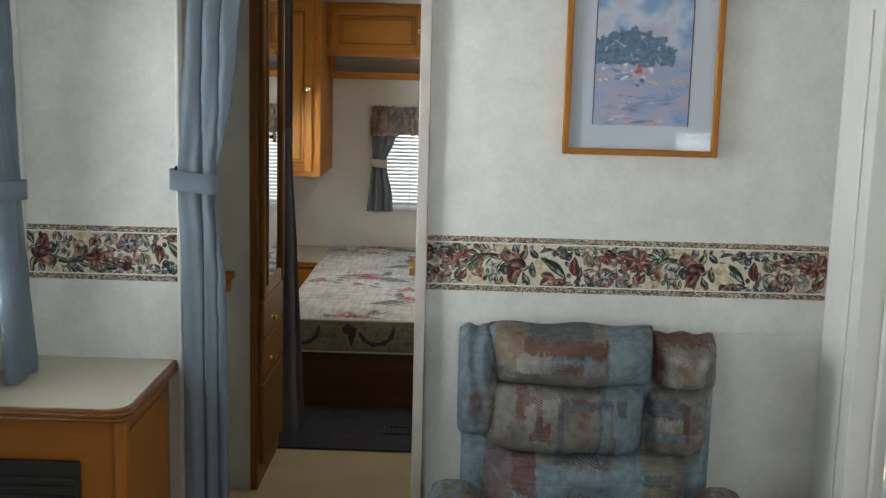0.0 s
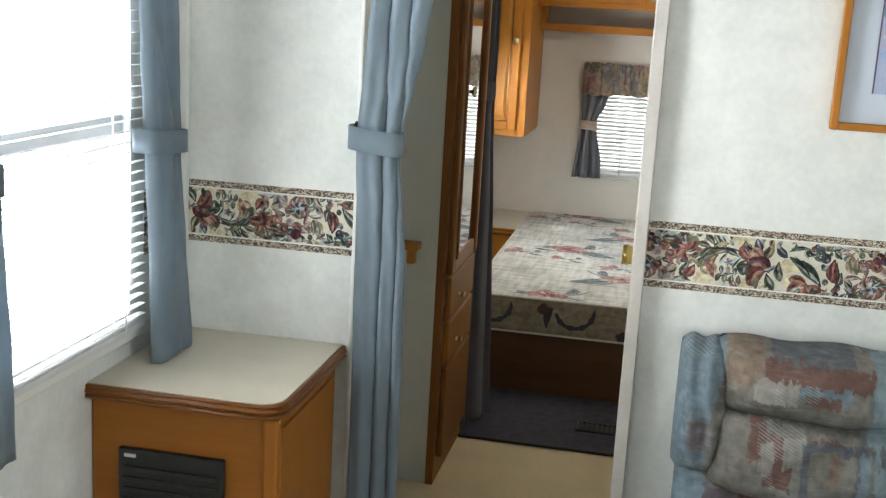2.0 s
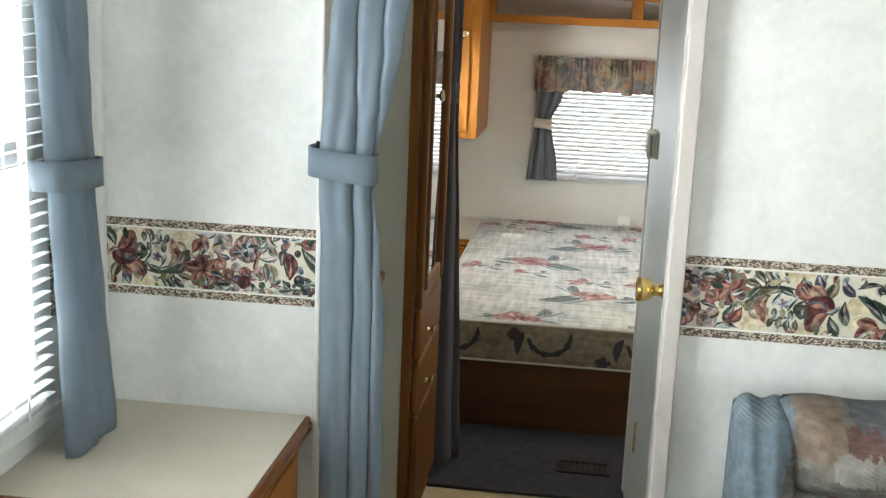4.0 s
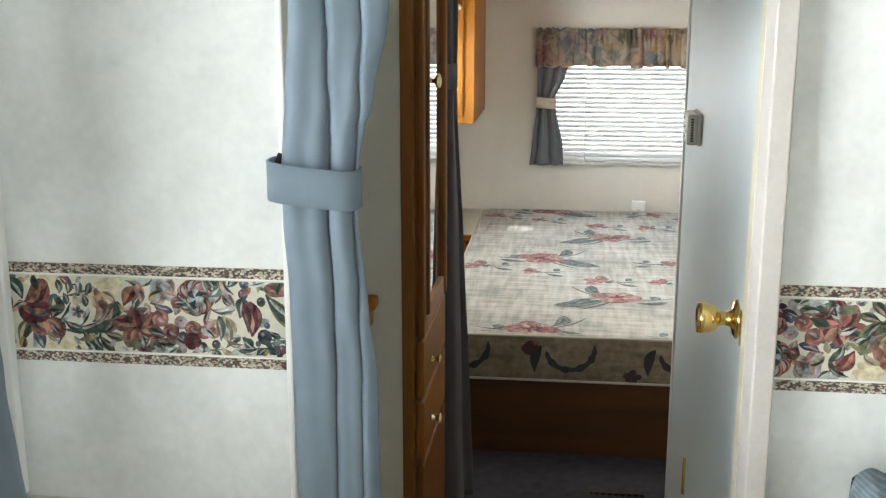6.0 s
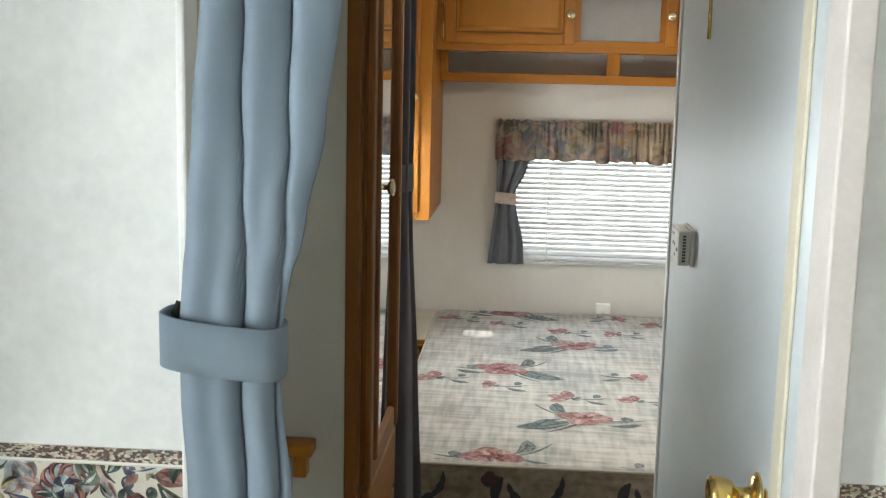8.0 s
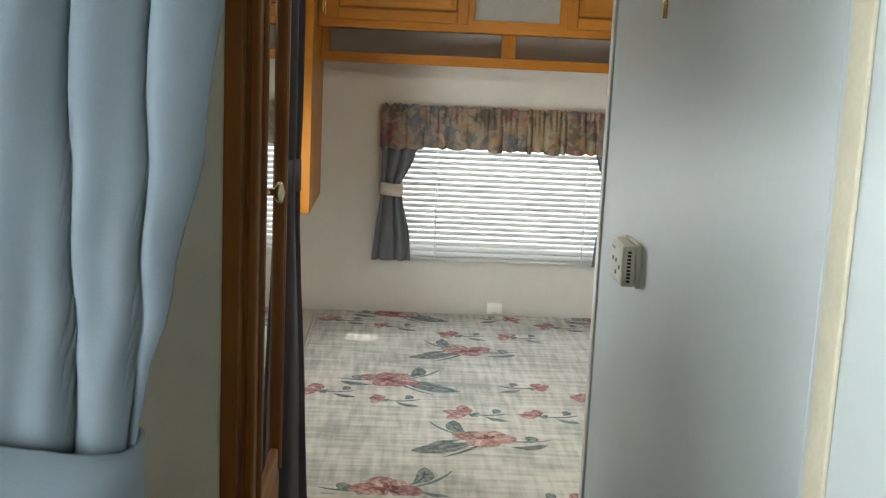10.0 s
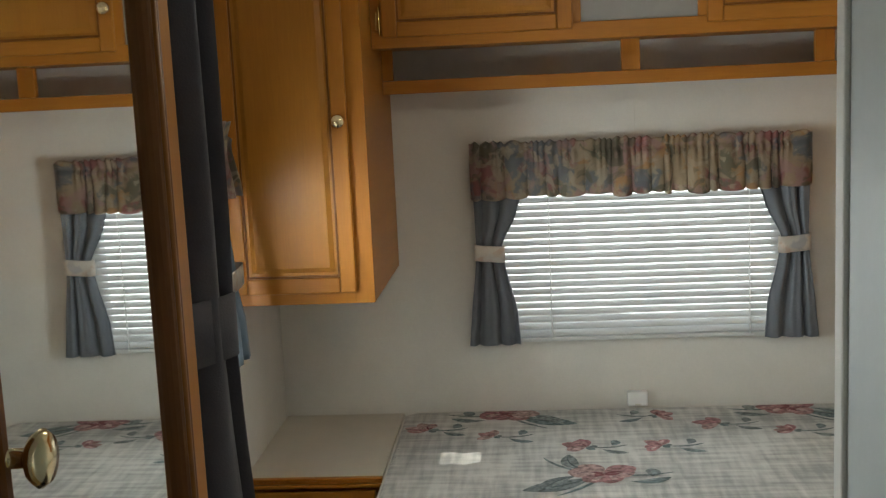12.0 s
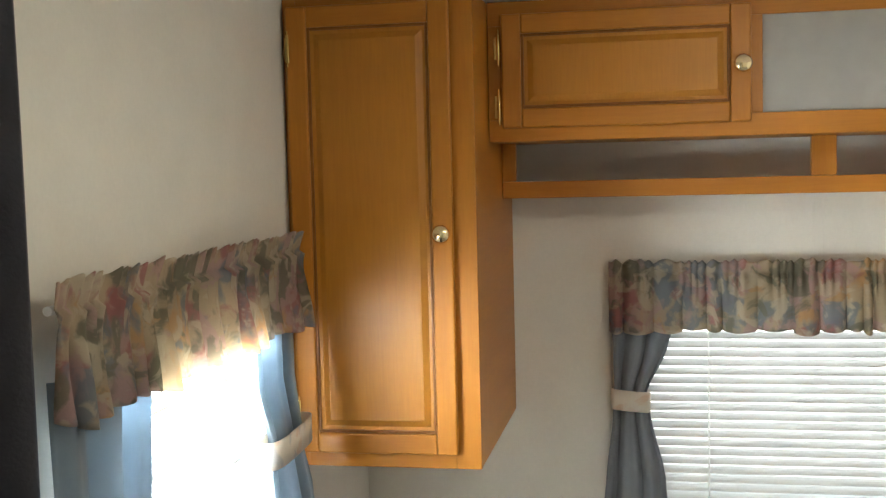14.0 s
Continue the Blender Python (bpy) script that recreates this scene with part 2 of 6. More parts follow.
    nt.links.new(stretched((1.4, 0.3, 0.8)), rag.inputs["Vector"])
    shove = nt.nodes.new("ShaderNodeVectorMath")
    shove.operation = "MULTIPLY_ADD"
    shove.inputs[1].default_value = (0.022, 0.0, 0.045)
    nt.links.new(rag.outputs["Color"], shove.inputs[0])
    nt.links.new(stretched((1, 0, 1), (-0.011, 0, -0.022)), shove.inputs[2])
    words = (upper + "  " + lower).split()
    for k in range(0, len(words), 5):
        x0, x1, y0, y1 = (float(w) for w in words[k + 1:k + 5])
        xa, xb, za, zb = (K * v for v in (-0.096 + (x0 - 170) * 0.000745, -0.096 + (x1 - 170) * 0.000745, 0.893 - (y1 - 110) * 0.000786, 0.893 - (y0 - 110) * 0.000786))
        near = nt.nodes.new("ShaderNodeVectorMath")
        near.operation = "SUBTRACT"
        near.inputs[1].default_value = ((xa + xb) / 2, 0, (za + zb) / 2)
        nt.links.new(shove.outputs[0], near.inputs[0])
        size = nt.nodes.new("ShaderNodeVectorMath")
        size.operation = "ABSOLUTE"
        nt.links.new(near.outputs[0], size.inputs[0])
        over_edge = nt.nodes.new("ShaderNodeVectorMath")
        over_edge.operation = "SUBTRACT"
        over_edge.inputs[1].default_value = ((xb - xa) / 2, 1, (zb - za) / 2)
        nt.links.new(size.outputs[0], over_edge.inputs[0])
        axes = nt.nodes.new("ShaderNodeSeparateXYZ")
        nt.links.new(over_edge.outputs[0], axes.inputs[0])
        far = nt.nodes.new("ShaderNodeMath")
        far.operation = "MAXIMUM"
        nt.links.new(axes.outputs[0], far.inputs[0])
        nt.links.new(axes.outputs[2], far.inputs[1])
        col = mixed(step(far.outputs[0], 0.002, -0.003, 0.9), col, (*shades[words[k]], 1))
    # chalky streaks along the weave and fine pale hatching on some patches
    col = mixed(step(noise((6, 6, 90), 2.0, 4), 0.55, 0.75, 0.35), col, (0.27, 0.27, 0.265, 1))
    wave = nt.nodes.new("ShaderNodeTexWave")
    wave.bands_direction = "DIAGONAL"
    wave.inputs["Scale"].default_value = 90
    wave.inputs["Distortion"].default_value = 1.5
    nt.links.new(stretched((0.5, 0.1, 1)), wave.inputs["Vector"])
    hatch = nt.nodes.new("ShaderNodeMath")
    hatch.operation = "MULTIPLY"
    nt.links.new(step(wave.outputs["Fac"], 0.55, 0.8, 0.35), hatch.inputs[0])
    nt.links.new(step(small.outputs[2], 0.78, 0.80), hatch.inputs[1])
    col = mixed(hatch.outputs[0], col, (0.34, 0.35, 0.35, 1))
    col = mixed(0.6, col, noise((1, 1, 1), 45, 5), "OVERLAY")
    nt.links.new(col, bs.inputs["Base Color"])
    b = nt.nodes.new("ShaderNodeBump")
    b.inputs["Strength"].default_value = 0.35
    b.inputs["Distance"].default_value = 0.002
    nt.links.new(noise((1, 1, 1), 320, 2), b.inputs["Height"])
    nt.links.new(b.outputs["Normal"], bs.inputs["Normal"])
    return m


def woven(name, light, dark, scale=85.0):
    """Slubbed cloth: threads running both ways, lighter and darker."""
    m = bpy.data.materials.new(name)
    m.use_nodes = True
    nt = m.node_tree
    bs = nt.nodes["Principled BSDF"]
    bs.inputs["Roughness"].default_value = 0.75
    bs.inputs["Specular IOR Level"].default_value = 0.3
    co = nt.nodes.new("ShaderNodeTexCoord")
    outs = []
    for st in ((0.12, 1, 1), (1, 0.12, 1)):
        mp = nt.nodes.new("ShaderNodeMapping")
        mp.inputs["Scale"].default_value = st
        nz = nt.nodes.new("ShaderNodeTexNoise")
        nz.inputs["Scale"].default_value = scale
        nz.inputs["Detail"].default_value = 3
        nt.links.new(co.outputs["Object"], mp.inputs["Vector"])
        nt.links.new(mp.outputs[0], nz.inputs["Vector"])
        outs.append(nz)
    mx = nt.nodes.new("ShaderNodeMix")
    mx.data_type = "FLOAT"
    mx.inputs["Factor"].default_value = 0.5
    nt.links.new(outs[0].outputs["Fac"], mx.inputs["A"])
    nt.links.new(outs[1].outputs["Fac"], mx.inputs["B"])
    broad = nt.nodes.new("ShaderNodeTexNoise")
    broad.inputs["Scale"].default_value = 4
    nt.links.new(co.outputs["Object"], broad.inputs["Vector"])
    mx2 = nt.nodes.new("ShaderNodeMix")
    mx2.data_type = "FLOAT"
    mx2.inputs["Factor"].default_value = 0.25
    nt.links.new(mx.outputs["Result"], mx2.inputs["A"])
    nt.links.new(broad.outputs["Fac"], mx2.inputs["B"])
    ramp = nt.nodes.new("ShaderNodeValToRGB")
    ramp.color_ramp.elements[0].position, ramp.color_ramp.elements[0].color = 0.4, (*dark, 1)
    ramp.color_ramp.elements[1].position, ramp.color_ramp.elements[1].color = 0.6, (*light, 1)
    nt.links.new(mx2.outputs["Result"], ramp.inputs["Fac"])
    nt.links.new(ramp.outputs["Color"], bs.inputs["Base Color"])
    b = nt.nodes.new("ShaderNodeBump")
    b.inputs["Strength"].default_value = 0.2
    b.inputs["Distance"].default_value = 0.002
    nt.links.new(mx.outputs["Result"], b.inputs["Height"])
    nt.links.new(b.outputs["Normal"], bs.inputs["Normal"])
    return m


def let_light_through(m, share, tint, printed=0.0):
    """Thin cloth or slat that passes some light; printed: how far its dye tints that light."""
    nt = m.node_tree
    out = nt.nodes["Material Output"]
    tr = nt.nodes.new("ShaderNodeBsdfTranslucent")
    tr.inputs["Color"].default_value = (*tint, 1)
    base = nt.nodes["Principled BSDF"].inputs["Base Color"]
    if printed and base.is_linked:
        dye = nt.nodes.new("ShaderNodeMix")
        dye.data_type = "RGBA"
        dye.inputs["Factor"].default_value = printed
        dye.inputs["A"].default_value = (*tint, 1)
        nt.links.new(base.links[0].from_socket, dye.inputs["B"])
        nt.links.new(dye.outputs["Result"], tr.inputs["Color"])
    mx = nt.nodes.new("ShaderNodeMixShader")
    mx.inputs["Fac"].default_value = share
    nt.links.new(nt.nodes["Principled BSDF"].outputs[0], mx.inputs[1])
    nt.links.new(tr.outputs[0], mx.inputs[2])
    nt.links.new(mx.outputs[0], out.inputs["Surface"])


def glass_material():
    m = bpy.data.materials.new("window glass")
    m.use_nodes = True
    bs = m.node_tree.nodes["Principled BSDF"]
    bs.inputs["Base Color"].default_value = (0.97, 0.98, 0.98, 1)
    bs.inputs["Transmission Weight"].default_value = 1.0
    bs.inputs["Roughness"].default_value = 0.02
    bs.inputs["IOR"].default_value = 1.45
    return m


def glow(name, color, strength):
    m = bpy.data.materials.new(name)
    m.use_nodes = True
    bs = m.node_tree.nodes["Principled BSDF"]
    bs.inputs["Base Color"].default_value = (0.9, 0.88, 0.82, 1)
    bs.inputs["Emission Color"].default_value = (*color, 1)
    bs.inputs["Emission Strength"].default_value = strength
    return m


WALLPAPER = mat("marbled wallpaper", (0.75, 0.75, 0.72), 0.7, spread=0.085, scale=11, fine=60, bump=0.08, spec=0.3)
WALL_BED = mat("pale wall panel", (0.72, 0.69, 0.635), 0.65, spread=0.04, scale=9, fine=120, bump=0.08, spec=0.3)
PANEL = mat("beige wall panel", (0.55, 0.53, 0.46), 0.6, spread=0.05, scale=6, fine=110, bump=0.05)
TRIM = mat("cream moulding", (0.76, 0.75, 0.71), 0.5, spread=0.03, scale=12, bump=0.03)
TRIM_RAW = mat("cream door edge", (0.72, 0.66, 0.51), 0.6, spread=0.08, scale=12)
DOORPAINT = mat("pale blue grey door skin", (0.60, 0.65, 0.66), 0.42, spread=0.03, scale=3, fine=90, bump=0.04)
CEIL = mat("white ceiling panel", (0.76, 0.75, 0.73), 0.7, spread=0.03, scale=8)
VINYL = mat("beige sheet vinyl", (0.64, 0.52, 0.31), 0.4, spread=0.09, scale=5.5, fine=80, bump=0.03)
CARPET = mat("dark blue carpet", (0.07, 0.068, 0.085), 0.95, spread=0.2, scale=30, fine=420, bump=0.8, spec=0.1)
OAK_Z = wood("honey oak upright", (0.43, 0.165, 0.015), (0.34, 0.122, 0.010), "z")
OAK_X = wood("honey oak across", (0.43, 0.165, 0.015), (0.34, 0.122, 0.010), "x")
OAK_Y = wood("honey oak lengthwise", (0.43, 0.165, 0.016), (0.34, 0.125, 0.011), "y")
OAK_PANEL = wood("honey oak panel", (0.44, 0.18, 0.018), (0.35, 0.135, 0.012), "z", scale=0.6)
# wardrobe oak with the passage's shade put into its colour; panel beads too
OAK_SHADED = wood("oak upright, darkened for shade", (0.235, 0.088, 0.013), (0.165, 0.058, 0.008), "z")
OAK_SHADED_Y = wood("oak lengthwise, darkened for shade", (0.29, 0.112, 0.016), (0.22, 0.08, 0.011), "y")
OAK_CAB = wood("reddish oak across", (0.31, 0.108, 0.012), (0.24, 0.078, 0.008), "x")
OAK_CAB_Z = wood("reddish oak upright", (0.33, 0.118, 0.013), (0.26, 0.085, 0.009), "z")
# far wardrobe edge: a brighter oak copy, the light on it painted in
OAK_LIT = wood("orange oak upright, brightened as lit", (0.52, 0.195, 0.016), (0.42, 0.15, 0.011), "z", rough=0.5)
OAK_RIDGE = wood("glossy red-brown oak edge", (0.20, 0.07, 0.012), (0.13, 0.042, 0.007), "x", rough=0.3)
OAK_DARK = wood("darker oak", (0.24, 0.085, 0.015), (0.14, 0.045, 0.008), "z")
BASEWOOD = wood("dark brown plywood", (0.095, 0.038, 0.010), (0.062, 0.023, 0.006), "x", rough=0.5)
LAMINATE = mat("beige laminate", (0.60, 0.54, 0.44), 0.35, spread=0.04, scale=10, fine=300, bump=0.02)
BLUE = mat("slate blue curtain cloth", (0.19, 0.235, 0.275), 0.7, spread=0.1, scale=14, fine=700, bump=0.08, sheen=0.1, spec=0.3)
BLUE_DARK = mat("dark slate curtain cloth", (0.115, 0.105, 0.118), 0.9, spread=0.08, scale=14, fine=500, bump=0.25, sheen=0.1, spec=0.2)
BRASS = mat("polished brass", (0.83, 0.58, 0.20), 0.14, 1.0, spread=0.05, scale=20, bump=0.0)
GILT = mat("gilt knob", (0.85, 0.72, 0.45), 0.16, 1.0, spread=0.04, scale=20, bump=0.0)
SLAT = mat("white blind slat", (0.66, 0.66, 0.65), 0.4, spread=0.03, scale=12, bump=0.0)
ALU = mat("white aluminium frame", (0.70, 0.71, 0.72), 0.4, spread=0.03, scale=12, bump=0.0)
ALU_GREY = mat("grey aluminium bar", (0.40, 0.41, 0.43), 0.4, spread=0.04, scale=12, bump=0.0)
PLASTIC = mat("ivory plastic", (0.72, 0.70, 0.61), 0.4, spread=0.03, scale=15, bump=0.02)
WHITE_PLASTIC = mat("white plastic", (0.90, 0.89, 0.87), 0.4, spread=0.02, scale=15, bump=0.0)
BLACK = mat("black grille plastic", (0.012, 0.012, 0.013), 0.35, spread=0.1, scale=20)
DARK = mat("dark slot", (0.02, 0.018, 0.016), 0.7, spread=0.1, scale=20)
GLASS = glass_material()
BORDER_CREAM = mat("cream border paper", (0.70, 0.66, 0.54), 0.75, spread=0.14, scale=14, fine=90, bump=0.03)
BORDER_BAND = patchwork("speckled border band", [(0.09, 0.06, 0.05), (0.42, 0.37, 0.28), (0.17, 0.09, 0.075), (0.10, 0.10, 0.085), (0.55, 0.50, 0.40), (0.38, 0.33, 0.25)], 430, stretch=(0.6, 1, 1), metric="EUCLIDEAN", wobble=0.03)
RED = island("painted red petals", [(0.13, 0.055, 0.05), (0.19, 0.085, 0.07), (0.15, 0.065, 0.055), (0.23, 0.13, 0.10), (0.14, 0.065, 0.06), (0.20, 0.11, 0.085)])
GREEN = island("painted green leaves", [(0.03, 0.05, 0.042), (0.07, 0.09, 0.065), (0.045, 0.075, 0.068), (0.13, 0.125, 0.07), (0.10, 0.13, 0.11)])
INK = island("painted blue berries", [(0.03, 0.037, 0.06), (0.08, 0.10, 0.135), (0.045, 0.052, 0.08)])
TAN = island("painted tan leaves", [(0.30, 0.22, 0.12), (0.40, 0.33, 0.21), (0.22, 0.19, 0.10), (0.36, 0.27, 0.20)])
MAROON = island("painted maroon shade", [(0.07, 0.02, 0.025), (0.11, 0.035, 0.035)])
PALE = island("painted pale petals", [(0.30, 0.21, 0.21), (0.26, 0.28, 0.29), (0.38, 0.24, 0.20)])
LEAF_SHADE = island("painted deep green shade", [(0.022, 0.035, 0.028), (0.035, 0.05, 0.035)])
MIST = island("painted grey green mist", [(0.36, 0.38, 0.36), (0.30, 0.34, 0.34), (0.42, 0.42, 0.38)])
TAN_WASH = island("painted cream tan wash", [(0.56, 0.48, 0.31), (0.60, 0.53, 0.38), (0.52, 0.45, 0.28)], wash=0.4)
RUST = island("painted rust petals", [(0.30, 0.13, 0.085), (0.27, 0.15, 0.10), (0.34, 0.20, 0.15), (0.28, 0.11, 0.09)])
TICKING = woven("grey slubbed ticking", (0.62, 0.61, 0.57), (0.335, 0.335, 0.32), 48.0)
# mattress sides: tan plaid, with the shade on them put into its colour
TICKING_SIDE_SHADED = woven("tan plaid side cloth, darkened for shade", (0.36, 0.30, 0.22), (0.18, 0.145, 0.10), 40)
PIPING = mat("cream piping", (0.60, 0.57, 0.50), 0.8, spread=0.05, scale=20)
BLOOM = island("printed coral blooms", [(0.31, 0.155, 0.16), (0.36, 0.21, 0.20), (0.27, 0.125, 0.135), (0.40, 0.29, 0.26), (0.33, 0.17, 0.17)], wash=0.55)
SPRIG = island("printed teal leaves", [(0.13, 0.17, 0.175), (0.18, 0.22, 0.22), (0.14, 0.155, 0.155), (0.22, 0.25, 0.24)], wash=0.55)
BLOOM_DEEP = island("printed deep red strokes", [(0.17, 0.055, 0.06), (0.22, 0.08, 0.08)], wash=0.35)
SPRIG_PALE = island("printed grey green strokes", [(0.24, 0.27, 0.255), (0.20, 0.23, 0.23)], wash=0.35)
SPRIG_DARK = island("printed dark green strokes", [(0.085, 0.105, 0.11), (0.11, 0.13, 0.13)], wash=0.35)
BLOOM_PALE = island("printed pale coral strokes", [(0.44, 0.29, 0.27), (0.47, 0.34, 0.31)], wash=0.55)
TENDRIL = mat("printed black tendrils", (0.05, 0.05, 0.055), 0.8, spread=0.1, scale=20)
VALANCE = blotted("faded floral valance cloth", (0.43, 0.35, 0.24), [((0.50, 0.29, 0.12), 9, 3.1), ((0.31, 0.09, 0.11), 10, 0.0), ((0.14, 0.19, 0.24), 11, 6.7), ((0.44, 0.29, 0.28), 13, 9.2), ((0.13, 0.14, 0.10), 17, 12.5), ((0.52, 0.46, 0.35), 19, 15.9)])
RECLINER_CLOTH = upholstery()
RECLINER_BLUE = upholstery(True)
PIC_MAT = mat("pale blue grey mount board", (0.60, 0.63, 0.70), 0.8, spread=0.02, scale=10)
for m in (OAK_SHADED, OAK_SHADED_Y, OAK_DARK, OAK_LIT):
    m.node_tree.nodes["Principled BSDF"].inputs["Coat Weight"].default_value = 0.05
    m.node_tree.nodes["Principled BSDF"].inputs["Specular IOR Level"].default_value = 0.25
let_light_through(VALANCE, 0.56, (0.92, 0.82, 0.70), 0.65)
TIE = blotted("pale floral tie cloth", (0.66, 0.60, 0.52), [((0.60, 0.42, 0.30), 14, 2.2), ((0.40, 0.40, 0.42), 17, 5.1), ((0.68, 0.64, 0.58), 16, 8.4)])
let_light_through(TIE, 0.3, (0.85, 0.78, 0.70))
let_light_through(BLUE, 0.22, (0.42, 0.52, 0.62))
CORD = mat("white ladder cord", (0.9, 0.9, 0.88), 0.8, spread=0.02, bump=0.0)
let_light_through(CORD, 0.65, (0.95, 0.95, 0.93))
let_light_through(SLAT, 0.03, (0.8, 0.8, 0.78))
MIRROR = bpy.data.materials.new("mirror silver")
MIRROR.use_nodes = True
MIRROR.node_tree.nodes["Principled BSDF"].inputs["Base Color"].default_value = (0.86, 0.88, 0.87, 1)
MIRROR.node_tree.nodes["Principled BSDF"].inputs["Metallic"].default_value = 1.0
MIRROR.node_tree.nodes["Principled BSDF"].inputs["Roughness"].default_value = 0.015


# ---------------------------------------------------------------- mesh helpers
def box(bm, x0, x1, y0, y1, z0, z1, bevel=0.0, segments=2):
    """A box with eased edges, added to bm."""
    vs = [bm.verts.new((x, y, z)) for x in (x0, x1) for y in (y0, y1) for z in (z0, z1)]
    fs = [bm.faces.new([vs[i] for i in q]) for q in ((0, 1, 3, 2), (4, 6, 7, 5), (0, 4, 5, 1), (2, 3, 7, 6), (0, 2, 6, 4), (1, 5, 7, 3))]
    if bevel:
        edges = list({e for f in fs for e in f.edges})
        bmesh.ops.bevel(bm, geom=edges, offset=bevel, segments=segments, profile=0.5, affect="EDGES")
    return bm


def boxes(*specs, bevel=0.0):
    bm = bmesh.new()
    for s in specs:
        box(bm, *s, bevel=bevel)
    return bm


def lathe(bm, base, axis, profile, steps=20):
    """A turned shape: (distance along axis, radius) pairs about a line from base."""
    ax = Vector(axis).normalized()
    side = ax.orthogonal().normalized()
    up = ax.cross(side)
    rings = []
    for d, r in profile:
        rings.append([bm.verts.new(Vector(base) + ax * d + (side * math.cos(a) + up * math.sin(a)) * max(r, 1e-4)) for a in [2 * math.pi * i / steps for i in range(steps)]])
    for a, b in zip(rings, rings[1:]):
        for i in range(steps):
            f = bm.faces.new((a[i], a[(i + 1) % steps], b[(i + 1) % steps], b[i]))
            f.smooth = True
    bm.faces.new(rings[0][::-1])
    bm.faces.new(rings[-1])
    return bm


def tube(bm, points, r, steps=8):
    """A round cord along points."""
    rings = []
    pts = [Vector(p) for p in points]
    for i, p in enumerate(pts):
        t = (pts[min(i + 1, len(pts) - 1)] - pts[max(i - 1, 0)]).normalized()
        s = t.orthogonal().normalized() if abs(t.z) > 0.9 else t.cross(Vector((0, 0, 1))).normalized()
        u = t.cross(s)
        rings.append([bm.verts.new(p + (s * math.cos(a) + u * math.sin(a)) * r) for a in [2 * math.pi * k / steps for k in range(steps)]])
    for a, b in zip(rings, rings[1:]):
        for i in range(steps):
            f = bm.faces.new((a[i], a[(i + 1) % steps], b[(i + 1) % steps], b[i]))
            f.smooth = True
    bm.faces.new(rings[0][::-1])
    bm.faces.new(rings[-1])
    return bm


def finish(name, bm, material):
    bmesh.ops.recalc_face_normals(bm, faces=bm.faces[:])
    bm.transform(Matrix.Scale(K, 4))
    me = bpy.data.meshes.new(name)
    bm.to_mesh(me)
    bm.free()
    for m in material if isinstance(material, (list, tuple)) else [material]:
        me.materials.append(m)
    return new(name, me)


def thing(name, base, label, category, group="", kind=""):
    """A thing's Empty, at its base."""
    ob = new(name)
    ob.location = scaled(base)
    ob.empty_display_size = 0.1
    return tagged(ob, label, category, group, kind)


def hang(ob, parent):
    ob.parent = parent
    base = Vector(parent.location)
    up = parent.parent
    while up:
        base = base + Vector(up.location) if up.type == "EMPTY" else base
        up = up.parent
    if parent.type == "EMPTY":
        ob.matrix_parent_inverse = Matrix.Translation(-base)
    return ob


def part(name, bm, material, parent, label=""):
    ob = hang(finish(name, bm, material), parent)
    return tagged(ob, label)


def parts(name, specs, material, parent, bevel=0.0, label=""):
    """One part for each box."""
    return [part(name, boxes(b, bevel=bevel), material, parent, label) for b in specs]


def solid(name, bm, material, label, category, kind="", group=""):
    return tagged(finish(name, bm, material), label, category, group, kind)


def thicken(ob, amount=0.003):
    mod = ob.modifiers.new("thickness", "SOLIDIFY")
    mod.thickness = amount
    mod.offset = 0
    return ob


# ---------------------------------------------------------------- the shell
XL, XR, YP, YB, ZC = -1.30, 0.88, 2.855, 6.72, 1.857
YREAR, XS = -2.2, 1.75


def side_wall_with_windows(name, x0, x1, y0, y1, holes):
    """A wall along y, with openings (y0, y1, z0, z1) through it."""
    bm = bmesh.new()
    at = y0
    for a, b, c, d in holes:
        box(bm, x0, x1, at, a, 0, ZC)
        box(bm, x0, x1, a, b, 0, c)
        box(bm, x0, x1, a, b, d, ZC)
        at = b
    box(bm, x0, x1, at, y1, 0, ZC)
    return bm


WIN_L = (1.80, 2.61, 0.80, 1.72)
WIN_B = (5.22, 5.95, 0.735, 1.29)
WIN_K = (-0.60, 0.29, 0.645, 1.22)
WIN_R = (1.37, 1.72, 0.6, 1.12)
# two unseen openings, added to let in fill light
WIN_W = (-1.4, 0.2, 0.82, 1.72)
WIN_S = (-0.5, 1.5, 0.8, 1.55)

solid("wall_west", side_wall_with_windows("w", XL - 0.05, XL, YREAR, YP, [WIN_W, WIN_L]), WALLPAPER, "off-white marbled wallpaper wall with a window", "wall", "structure")
solid("wall_west_bedroom", side_wall_with_windows("w", XL - 0.05, XL, YP, YB + 0.05, [WIN_B]), WALL_BED, "pale grey panelled bedroom wall with a window", "wall", "structure")
solid("wall_north", boxes((XL, WIN_K[0], YB, YB + 0.05, 0, ZC), (WIN_K[1], 1.0, YB, YB + 0.05, 0, ZC), (WIN_K[0], WIN_K[1], YB, YB + 0.05, 0, WIN_K[2]), (WIN_K[0], WIN_K[1], YB, YB + 0.05, WIN_K[3], ZC)), WALL_BED, "pale grey bedroom end wall with a wide window", "wall", "structure")
solid("wall_partition_west", boxes((XL, -0.868, YP, YP + 0.035, 0, ZC)), WALLPAPER, "off-white marbled wallpaper partition beside the passage", "wall", "structure")
solid("wall_partition_east", boxes((-0.1998, XR + 0.08, YP, YP + 0.045, 0, ZC)), WALLPAPER, "off-white marbled wallpaper partition behind the recliner", "wall", "structure")
